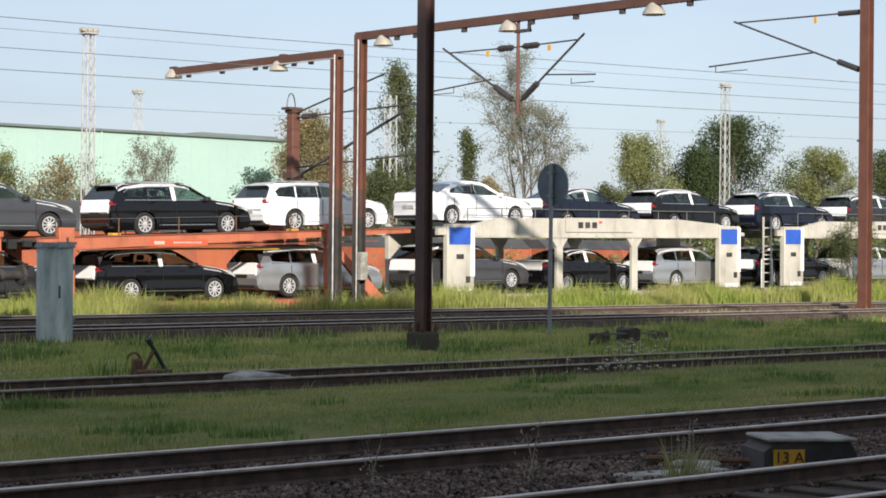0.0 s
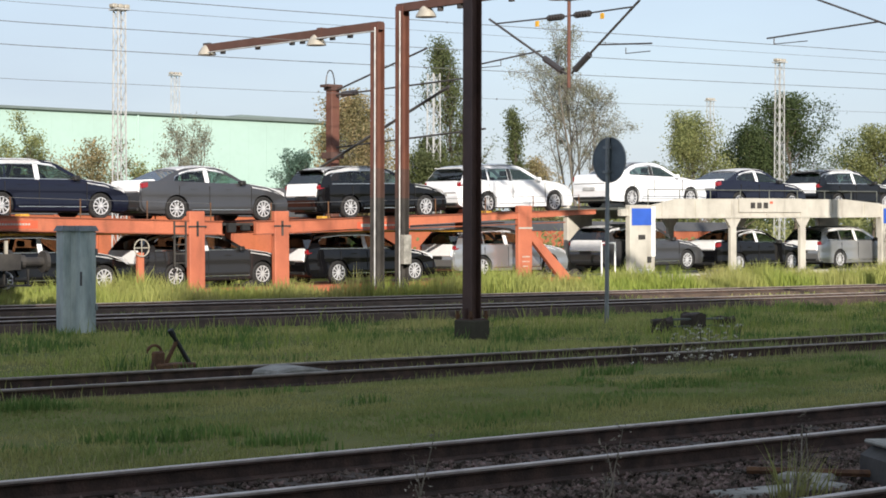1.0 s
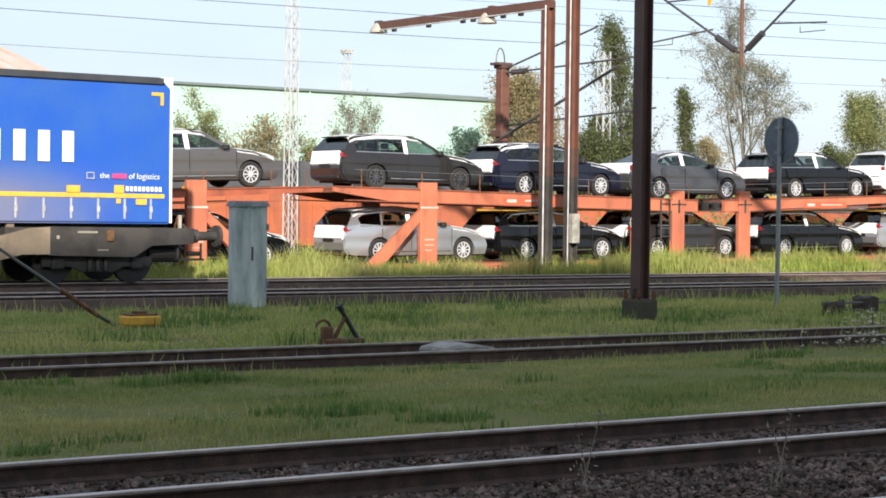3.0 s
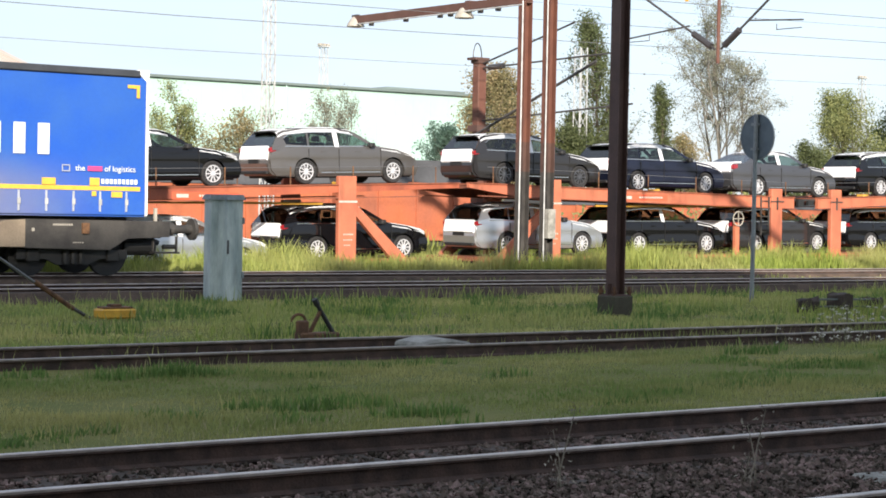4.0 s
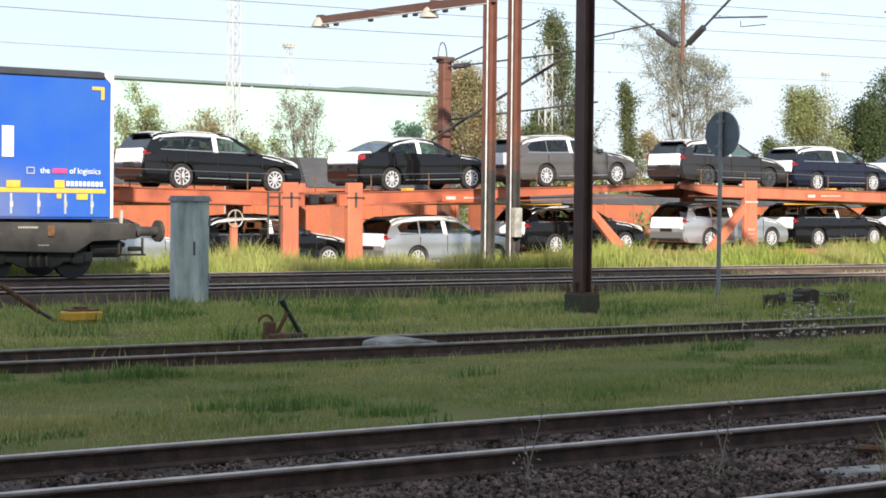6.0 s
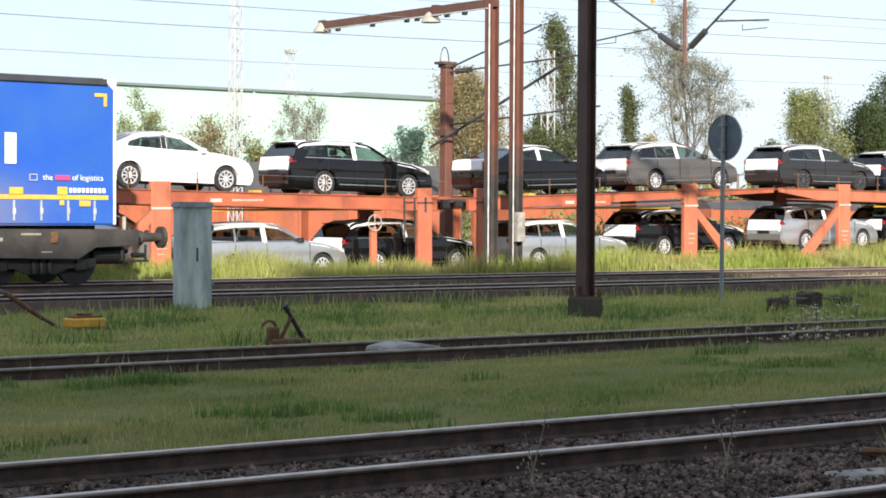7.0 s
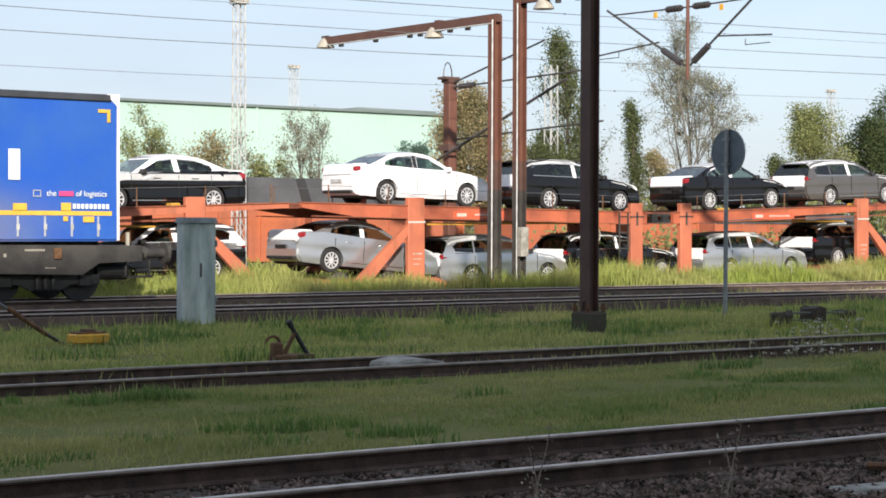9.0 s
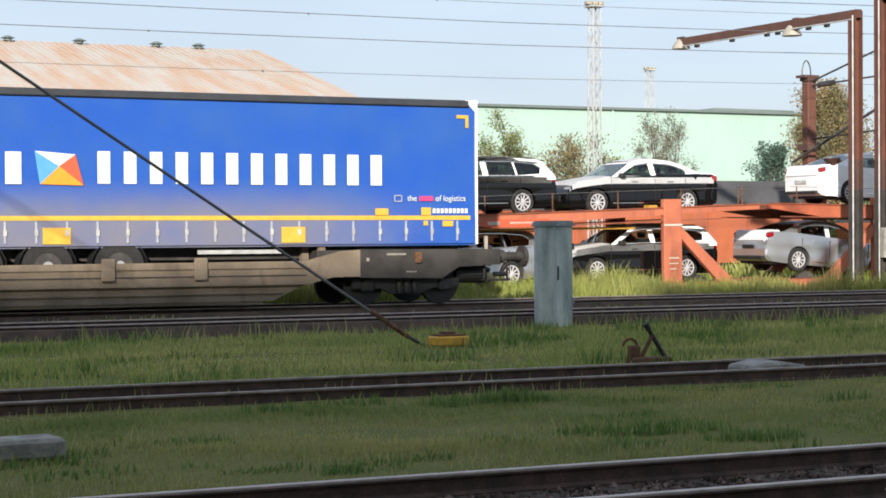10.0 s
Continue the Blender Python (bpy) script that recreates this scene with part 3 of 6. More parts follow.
def big_mast():
    t = thing("catenary_mast", pose(22.25, 25.1, 0), "dark brown steel catenary mast on a concrete footing", "mast")
    bm = bmesh.new()
    h_section(bm, 0, 0, 0.2, 8.6, 0.233, 0.233)
    part("column", bm, M["mast_dark"], t)
    part("base_plate", boxes((-0.2, 0.2, -0.2, 0.2, 0.195, 0.225), (-0.19, -0.117, -0.02, 0.02, 0.225, 0.4), (0.117, 0.19, -0.02, 0.02, 0.225, 0.4)), M["mast_dark"], t)
    foot(t, 0.12, 0.225)
    part("arm", tubes(((0, 0.1, 8.3), (0, 3.2, 8.5), 0.04)), M["zinc_dark"], t)
    part("plate", boxes((0.117, 0.13, -0.05, 0.05, 1.1, 1.24)), M["zinc"], t, "small number plate, worn")


big_mast()


def lamp_head(parent, x, y, z):
    """A lamp under a gantry beam: a bell-shaped hood with a bracket."""
    bm = bmesh.new()
    prof = [(0.0, 0.02), (0.1, 0.02), (0.17, -0.06), (0.25, -0.2), (0.27, -0.27), (0.0, -0.3)]
    n = 14
    rings = [[bm.verts.new((r * math.cos(k * math.tau / n), r * math.sin(k * math.tau / n) * 1.15, h)) for k in range(n)] for r, h in prof[1:-1]]
    for a_, b_ in zip(rings, rings[1:]):
        for k in range(n):
            bm.faces.new((a_[k], a_[(k + 1) % n], b_[(k + 1) % n], b_[k]))
    bm.faces.new(rings[0][::-1])
    bm.faces.new(rings[-1])
    for v in bm.verts:
        v.co += Vector((x, y, z))
    lamp = part("lamp", bm, M["lamp_grey"], parent, "pale grey bell-shaped lamp hood", smooth=True)
    part("bracket", boxes((x - 0.05, x + 0.05, y - 0.16, y + 0.16, z + 0.02, z + 0.09)), M["zinc_dark"], lamp)


def gantry_far():
    """Mast with an arm over the car train's track, two lamps on it."""
    t = thing("lamp_gantry", pose(32.56, 40.6, 0), "rust-brown angled steel mast with an arm and two lamps", "mast")
    # column in three lengths, darker towards the foot
    for z0, z1, coat in ((0.0, 2.7, "frame_dark"), (2.7, 3.5, "mast_dark"), (3.5, 7.42, "mast_red")):
        bm = bmesh.new()
        h_section(bm, 0, 0, z0, z1, 0.24, 0.32)
        part("column", bm, M[coat], t, "column nearly black at its foot" if z0 == 0 else "")
    part("conduit", tubes(((-0.17, -0.1, 0.2), (-0.17, -0.1, 7.3), 0.022), n=6), M["zinc"], t, "pale cable conduit")
    part("beam", boxes((-0.09, 0.09, -0.16, 8.3, 7.24, 7.46), (-0.1, 0.1, 2.4, 2.6, 7.2, 7.5)), M["mast_brown"], t)
    part("conduit", tubes(((-0.13, 0.0, 7.2), (-0.13, 8.1, 7.2), 0.022), n=6), M["zinc"], t, "pale cable conduit")
    for y in (1.2, 2.0, 3.4, 3.9, 5.6, 7.4):
        part("clamp", boxes((-0.05, 0.05, y - 0.07, y + 0.07, 7.12, 7.24)), M["zinc_dark"], t)
    lamp_head(t, 0, 2.75, 7.3)
    lamp_head(t, 0, 8.25, 7.42)
    foot(t, 0.05, 0.3)


def gantry_near():
    """Portal over the sidings: column, beam, lamps, drop tube and two cantilevers."""
    t = thing("catenary_portal", pose(33.43, 40.6, 0), "rust-brown steel catenary portal with lamps and insulators", "mast")
    # same three tones: nearly black below, red-brown above
    for z0, z1, coat in ((0.0, 2.7, "frame_dark"), (2.7, 3.5, "mast_dark"), (3.5, 7.95, "mast_red")):
        bm = bmesh.new()
        h_section(bm, 0, 0, z0, z1, 0.24, 0.32)
        part("column", bm, M[coat], t, "column nearly black at its foot" if z0 == 0 else "")
    part("conduit", tubes(((-0.17, -0.1, 0.1), (-0.17, -0.1, 7.8), 0.02), n=6), M["zinc"], t, "pale cable conduit")
    part("switch_box", boxes((-0.2, 0.06, -0.34, -0.17, 0.9, 1.7), bevel=0.01), M["concrete"], t, "grey-brown switch box on the column")
    part("beam", boxes((-0.09, 0.09, -26.2, 0.16, 7.8, 8.02)), M["mast_brown"], t)
    for y in (-1.6, -2.4, -4.4, -7.0, -8.6, -10.2, -12.4):
        part("clamp", boxes((-0.05, 0.05, y - 0.07, y + 0.07, 7.68, 7.8)), M["zinc_dark"], t)
    for y in (-1.0, -6.15, -11.25, -16.2):
        lamp_head(t, 0, y, 7.84)
    bm = bmesh.new()
    h_section(bm, 0, -26.0, -0.1, 7.95, 0.24, 0.3)
    part("column", bm, M["mast_brown"], t)
    # drop tube with a cantilever to each side
    part("drop_tube", tubes(((0, -6.5, 5.35), (0, -6.5, 7.8), 0.045), n=10), M["mast_red"], t)
    part("hanger", boxes((-0.05, 0.05, -6.95, -6.4, 7.5, 7.58), (-0.03, 0.03, -6.95, -6.87, 7.5, 7.8)), M["zinc_dark"], t)
    for s, tip in ((1, -3.7), (-1, -8.75)):
        y0 = -6.5
        part("top_tube", tubes(((0, y0, 7.13), (0, tip - 0.1 * s, 7.16), 0.022), n=6), M["zinc_dark"], t)
        ins = part("insulator", tubes(((0, y0 + 0.2 * s, 7.13), (0, y0 + 0.75 * s, 7.135), 0.06)), M["insul"], t, "dark ribbed insulator")
        for k in range(5):
            part("rib", tubes(((0, y0 + (0.26 + k * 0.1) * s, 7.13), (0, y0 + (0.3 + k * 0.1) * s, 7.13), 0.085), n=10), M["insul"], ins)
        part("brace", tubes(((0, y0 + 0.1 * s, 5.7), (0, tip + 0.15 * s, 7.3), 0.03), n=6), M["zinc_dark"], t)
        d = Vector((0, tip + 0.15 * s, 7.3)) - Vector((0, y0 + 0.1 * s, 5.7))
        p0 = Vector((0, y0 + 0.1 * s, 5.7)) + d * 0.05
        part("insulator", tubes((p0, p0 + d * 0.22, 0.085), n=10), M["insul"], t, "dark ribbed insulator")
        part("steady_arm", tubes(((0, y0 + 1.02 * s, 6.34), (0, tip + 0.55 * s, 6.15 if s > 0 else 6.24), 0.022), n=6), M["zinc_dark"], t)
        part("hook", tubes(((0, tip - 0.3 * s, 6.2), (0, tip - 0.3 * s, 6.05), 0.012), ((0, tip - 0.3 * s, 6.06), (0, tip + 0.5 * s, 6.06), 0.012), n=6), M["zinc_dark"], t)
        part("tag", boxes((-0.02, 0.02, y0 + 1.15 * s - 0.05, y0 + 1.15 * s + 0.05, 6.96, 7.1)), M["yellow"], t, "small yellow plate")
    foot(t, 0.02, 0.3)


gantry_far()
gantry_near()


def right_mast():
    t = thing("catenary_mast", pose(49.9, 34.9, 0), "sunlit rust-red steel mast with a cantilever arm", "mast")
    bm = bmesh.new()
    h_section(bm, 0, 0, -0.1, 11.0, 0.3, 0.34)
    part("column", bm, M["mast_red"], t)
    part("top_tube", tubes(((0, 0.2, 9.64), (0, 5.4, 9.7), 0.03), n=6), M["zinc_dark"], t)
    part("insulator", tubes(((0, 0.3, 9.64), (0, 1.1, 9.65), 0.09), n=10), M["insul"], t)
    part("brace", tubes(((0, 0.2, 7.74), (0, 5.5, 9.75), 0.035), n=6), M["zinc_dark"], t)
    part("insulator", tubes(((0, 0.3, 7.78), (0, 1.1, 8.08), 0.1), n=10), M["insul"], t)
    part("steady_arm", tubes(((0, 2.1, 8.45), (0, 6.6, 8.27), 0.03), n=6), M["zinc_dark"], t)
    part("hook", tubes(((0, 6.3, 8.28), (0, 6.3, 8.05), 0.02), ((0, 6.3, 8.06), (0, 4.9, 8.06), 0.016), n=6), M["zinc_dark"], t)
    part("tag", boxes((-0.02, 0.02, 2.0, 2.1, 9.42, 9.62)), M["yellow"], t)
    foot(t, -0.1, 0.32)


right_mast()


def stub_mast(x, y, top, label, arms=True):
    t = thing("anchor_mast", pose(x, y, 0), label, "mast")
    part("column", boxes((-0.16, 0.16, -0.16, 0.16, 0, top), bevel=0.02), M["mast_red"], t)
    part("cap", boxes((-0.34, 0.22, -0.22, 0.22, top, top + 0.08), (-0.2, 0.2, -0.2, 0.2, top - 0.1, top)), M["mast_dark"], t)
    bm = cable(bmesh.new(), [(0.17 * math.cos(math.pi * k / 10) - 0.1, 0, top + 0.06 + 0.48 * math.sin(math.pi * k / 10)) for k in range(11)], 0.02)
    part("loop", bm, M["zinc_dark"], t)
    if arms:
        part("top_tube", tubes(((0, -0.2, top - 0.1), (0, -4.6, top + 0.9), 0.03), n=6), M["zinc_dark"], t)
        part("brace", tubes(((-0.4, 0.3, top - 2.6), (0, -5.6, top - 0.3), 0.045), n=6), M["zinc_dark"], t)
        part("steady_arm", tubes(((0, -0.2, top - 0.25), (0, -6.3, top - 0.1), 0.03), n=6), M["zinc_dark"], t)
        part("steady_arm", tubes(((0, -0.2, top - 1.9), (0, -7.2, top - 1.6), 0.03), n=6), M["zinc_dark"], t)
        part("insulator", tubes(((0, -0.5, top - 0.24), (0, -1.2, top - 0.22), 0.09), n=8), M["insul"], t)
        part("collar", boxes((-0.25, 0.25, -0.25, 0.25, top - 2.25, top - 2.05)), M["mast_dark"], t)


stub_mast(36.85, 48.2, 6.35, "brown square anchor mast with cap and wire loop")
stub_mast(66.5, 46.8, 6.6, "red-brown square mast behind the car train", False)


def lattice_mast(x, y, z0, top, w, label, head=True):
    t = thing("floodlight_mast", pose(x, y, 0), label, "mast")
    h = w / 2
    for i in (-1, 1):
        for j in (-1, 1):
            part("leg", beam(bmesh.new(), (i * h * 1.25, j * h * 1.25, z0), (i * h, j * h, top), 0.035, 0.035), M["zinc"], t)
    bm = bmesh.new()
    n = int((top - z0) / (w * 1.5))
    for k in range(n):
        za, zb = z0 + (top - z0) * k / n, z0 + (top - z0) * (k + 1) / n
        s = 1 if k % 2 else -1
        for j in (-1, 1):
            beam(bm, (-h * s, j * h, za), (h * s, j * h, zb), 0.016, 0.016)
            beam(bm, (j * h, -h * s, za), (j * h, h * s, zb), 0.016, 0.016)
    tagged(part("bracing", bm, M["zinc"], t), kind="stuff")
    if head:
        part("platform", boxes((-w * 0.9, w * 0.9, -w * 0.9, w * 0.9, top, top + 0.06)), M["zinc"], t)
        for k in (-1, 0, 1):
            part("lamp", boxes((k * w * 0.8 - 0.09, k * w * 0.8 + 0.09, -0.14, 0.14, top + 0.07, top + 0.2), bevel=0.03), M["lamp_grey"], t)


lattice_mast(31.7, 52.5, 0.0, 8.75, 0.27, "slim galvanised lattice floodlight mast")
lattice_mast(56.6, 88.0, 0.0, 10.3, 0.32, "distant galvanised lattice lamp mast")
lattice_mast(73.1, 60.0, 0.0, 10.1, 0.3, "galvanised lattice floodlight mast among trees")
lattice_mast(102.1, 90.0, 0.0, 11.2, 0.34, "far lattice lamp mast behind the trees")
lattice_mast(51.5, 60.5, 0.0, 8.4, 0.36, "pale lattice mast beside a poplar", False)


def wires():
    runs = [(44.2, 5.6, 0.006), (44.2, 6.47, 0.01), (44.2, 7.06, 0.01), (44.2, 7.57, 0.006), (44.2, 7.88, 0.011)]
    for y, z0, r in runs:
        t = thing("overhead_wire", pose(0, y, 0), "thin dark overhead line along the tracks", "cable")
        high = lambda x: z0 + 0.0225 * (math.hypot(x - 26, 6) + x - 26) / 2
        part("strand", cable(bmesh.new(), [(-80 + 8 * k, 0, high(-80 + 8 * k)) for k in range(40)], r), M["wire"], t)
        for k in range(3):
            x = 14 + 23.0 * k + z0 * 7 % 9
            part("clip", boxes((x - 0.018, x + 0.018, -0.012, 0.012, high(x) - 0.03, high(x) + 0.02)), M["wire"], t)


wires()


def guy_wire():
    t = thing("guy_wire", pose(0, 0, 0), "taut dark steel guy wire anchored in the grass", "cable")
    part("strand", tubes(((12.8, 26.9, 0.05), (1.6, 26.3, 7.08), 0.024), n=6), M["wire"], t)
    part("turnbuckle", tubes(((12.85, 26.9, 0.02), (12.2, 26.87, 0.44), 0.04), n=8), M["rust"], t)
    part("anchor", tubes(((13.35, 26.93, -0.25), (12.75, 26.9, 0.08), 0.03), n=6), M["zinc_dark"], t)


guy_wire()

# ---- small things by the tracks ----


def cabinet():
    t = thing("relay_cabinet", pose(17.81, 31.0, 0), "tall weathered grey-green round-cornered relay cabinet", "cabinet")
    bm = boxes((-0.34, 0.34, -0.34, 0.34, -0.2, 1.74))
    bmesh.ops.bevel(bm, geom=[ed for ed in bm.edges if abs((ed.verts[0].co - ed.verts[1].co).z) > 1], offset=0.22, segments=5, affect="EDGES")
    part("body", bm, M["cabinet"], t, smooth=False)
    bm = boxes((-0.39, 0.39, -0.39, 0.39, 1.74, 1.84))
    bmesh.ops.bevel(bm, geom=[ed for ed in bm.edges if abs((ed.verts[0].co - ed.verts[1].co).z) > 0.05], offset=0.24, segments=5, affect="EDGES")
    for v in bm.verts:
        if v.co.z > 1.8:
            v.co.x *= 0.86
            v.co.y *= 0.86
    part("lid", bm, M["cabinet_top"], t, "dark domed lid")
    part("handle", boxes((-0.12, -0.09, -0.37, -0.34, 0.75, 1.0)), M["zinc_dark"], t)
    part("hinge", boxes((0.2, 0.24, -0.36, -0.33, 0.3, 0.42), (0.2, 0.24, -0.36, -0.33, 1.3, 1.42)), M["cabinet_top"], t)


cabinet()


def round_sign():
    t = thing("track_sign", pose(28.05, 27.5, 0), "round grey sign back on a thin galvanised post", "sign")
    part("post", tubes(((0, 0, -0.2), (0.02, 0, 3.68), 0.045), n=10), M["sign_post"], t)
    bm = bmesh.new()
    tube(bm, (0.06, 0, 3.22), (0.075, 0, 3.22), 0.46, n=36)
    part("disc", bm, M["sign_grey"], t, "dark grey back of a round sign")
    bm = bmesh.new()
    for k in range(36):
        a0, a1 = math.tau * k / 36, math.tau * (k + 1) / 36
        beam(bm, (0.066, 0.46 * math.cos(a0), 3.22 + 0.46 * math.sin(a0)), (0.066, 0.46 * math.cos(a1), 3.22 + 0.46 * math.sin(a1)), 0.03, 0.014)
    part("rim", bm, M["sign_post"], t)
    for z in (3.45, 2.95):
        part("clamp", boxes((-0.055, 0.06, -0.07, 0.07, z, z + 0.05)), M["sign_post"], t)


round_sign()


def point_lever():
    t = thing("point_lever", pose(13.8, 21.5, -0.12), "rusty hand lever of a set of points in grass", "lever")
    part("base", boxes((-0.3, 0.3, -0.12, 0.12, 0.0, 0.1), (-0.3, -0.16, -0.07, 0.07, 0.06, 0.26), bevel=0.02), M["rust"], t)
    part("arm", tubes(((0.24, 0, 0.1), (-0.0, 0, 0.46), 0.03), ((0.0, 0, 0.46), (-0.05, 0, 0.54), 0.042), n=8), M["black"], t, "black lever arm")
    part("link", tubes(((-0.12, 0.02, 0.06), (0.06, 0, 0.4), 0.03), n=8), M["rust"], t)
    part("link", tubes(((0.06, 0, 0.38), (0.3, 0.04, 0.06), 0.028), n=8), M["black"], t)
    bm = cable(bmesh.new(), [(-0.26 + 0.11 * math.cos(math.pi * k / 8), 0.05, 0.24 + 0.1 * math.sin(math.pi * k / 8)) for k in range(9)], 0.02, 6)
    part("weight_loop", bm, M["rust"], t)


point_lever()


def yellow_box():
    t = thing("cable_box", pose(13.25, 26.3, -0.1), "small yellow junction box in the grass", "box")
    part("body", boxes((-0.28, 0.28, -0.17, 0.17, 0.0, 0.15), bevel=0.025), M["yellow"], t)
    part("lid", boxes((-0.24, 0.24, -0.13, 0.13, 0.152, 0.18), (-0.1, 0.08, -0.08, 0.08, 0.18, 0.22), bevel=0.01), M["rust"], t, "rusty lid")


yellow_box()


def slab(x, y, z, sx, sy, sz, label, rot=0.0, dome=True):
    t = thing("concrete_slab", pose(x, y, z, 0, 0, rot), label, "slab")
    bm = boxes((-sx / 2, sx / 2, -sy / 2, sy / 2, 0, sz), bevel=0.03)
    if dome:
        bmesh.ops.subdivide_edges(bm, edges=bm.edges, cuts=2, use_grid_fill=True)
        for v in bm.verts:
            if v.co.z > sz * 0.6:
                v.co.z += 0.05 * (1 - (2 * v.co.x / sx) ** 2) + 0.012 * noise.noise(v.co * 4)
    part("body", bm, M["concrete"], t)


slab(14.25, 19.5, -0.12, 0.8, 0.6, 0.1, "low domed pale slab between old rails")
slab(3.5, 15.1, -0.14, 1.25, 0.42, 0.17, "pale weathered concrete trough lid in grass", 4, False)
slab(10.78, 8.82, -0.198, 1.15, 0.33, 0.06, "flat pale stone slab on the ballast", -8, False)
slab(11.45, 9.1, -0.198, 0.5, 0.4, 0.09, "broken pale slab on the ballast", 20, False)


def point_motor():
    t = thing("point_machine", pose(11.96, 8.4, -0.198, 0, 0, -32), "low grey point machine with yellow number plate", "machine")
    bm = bmesh.new()
    prism(bm, [(-0.42, 0.0), (0.42, 0.0), (0.42, 0.2), (0.36, 0.3), (-0.3, 0.3), (-0.42, 0.22)], -0.3, 0.3)
    part("body", bm, M["frame_dark"], t)
    part("lid", boxes((-0.38, 0.42, -0.33, 0.33, 0.302, 0.335), bevel=0.012), M["concrete"], t, "pale dusty lid")
    part("number_plate", boxes((-0.34, -0.06, -0.318, -0.302, 0.1, 0.24)), M["yellow"], t, "yellow plate with black characters")
    c = bpy.data.curves.new("number", "FONT")
    c.body, c.size, c.extrude, c.align_x = "13 A", 0.14, 0.002, "CENTER"
    c.materials.append(M["black"])
    ob = new("number", c)
    ob.parent = t
    ob.matrix_basis = pose(-0.2, -0.322, 0.125, 90, 0, 0)
    tagged(ob, "black figures on the plate")
    part("rod", tubes(((-0.4, 0.1, 0.1), (-1.2, 0.6, 0.08), 0.03), n=6), M["rust"], t)
    part("rod", tubes(((0.42, 0.1, 0.1), (0.9, -0.6, 0.1), 0.03), n=6), M["rust"], t)


point_motor()


def weed_stalk(x, y, h, seed, label):
    rng = np.random.default_rng(seed)
    t = thing("weed", pose(x, y, -0.198), label, "weed")
    stem, leaf = bmesh.new(), bmesh.new()
    for k in range(3):
        p = Vector((rng.normal(0, 0.03), rng.normal(0, 0.03), 0))
        d = Vector((rng.normal(0, 0.12), rng.normal(0, 0.12), 1)).normalized()
        hh = h * (1.0, 0.75, 0.4)[k]
        for s in range(6):
            q = p + d * hh / 6
            tube(stem, p, q, 0.0085 * (1 - s / 9), n=4, caps=False)
            d = (d + Vector(rng.normal(0, 0.09, 3))).normalized()
            for _ in range(14 if s in (0, 5) else 4):
                o = Vector(rng.normal(0, 0.04 if s in (0, 5) else 0.022, 3))
                a_, b_ = Vector(rng.normal(0, 0.01, 3)), Vector(rng.normal(0, 0.01, 3))
                leaf.faces.new([leaf.verts.new(q + o + w) for w in (a_, b_, -a_ * 0.8)])
            p = q
    tagged(part("stem", stem, M["weed_dry"], t), kind="stuff")
    tagged(part("foliage", leaf, M["weed_dry"], t), kind="stuff")


weed_stalk(8.08, 9.64, 0.58, 1, "dry weed stalk growing by the rail")
weed_stalk(9.31, 9.14, 0.58, 2, "tall dry weed between the rails")
weed_stalk(10.5, 8.5, 0.5, 3, "dry weed on the ballast")
weed_stalk(10.62, 8.5, 0.55, 4, "green weed on the ballast")


def old_switch(x, y):
    t = thing("timber_pile", pose(x, y, -0.14), "dark old sleeper frame overgrown with grass", "timber")
    rng = np.random.default_rng(77)
    for x0, x1, h in ((-0.98, -0.74, 0.27), (-0.16, 0.14, 0.36), (0.74, 0.98, 0.28)):
        bm = boxes((x0, x1, -0.2, 0.2, 0, h), bevel=0.03)
        bmesh.ops.subdivide_edges(bm, edges=bm.edges, cuts=1, use_grid_fill=True)
        for v in bm.verts:
            v.co += Vector((rng.normal(0, 0.012), rng.normal(0, 0.015), rng.normal(0, 0.02) if v.co.z > 0.05 else 0))
        part("timber", bm, M["sleeper"], t)
    for x0, x1, z in ((-0.74, -0.16, 0.27), (0.14, 0.74, 0.26)):
        part("crossbar", tubes(((x0, -0.1, z), (x1, -0.08, z - 0.01), 0.022), n=6), M["mesh_grey"], t)
        part("crossbar", tubes(((x0, -0.1, z - 0.13), (x1, -0.08, z - 0.14), 0.018), n=6), M["mesh_grey"], t)


old_switch(27.0, 24.2)

# ---- blue trailer on its wagon ----


def bars(parent, name, x0, x1, z0, z1, count, material, y, fill=0.62, label=""):
    step = (x1 - x0) / count
    for k in range(count):
        w = step * fill
        xa = x0 + k * step + (step - w) / 2
        part(name, boxes((xa, xa + w, y - 0.006, y, z0, z1)), material, parent, label)


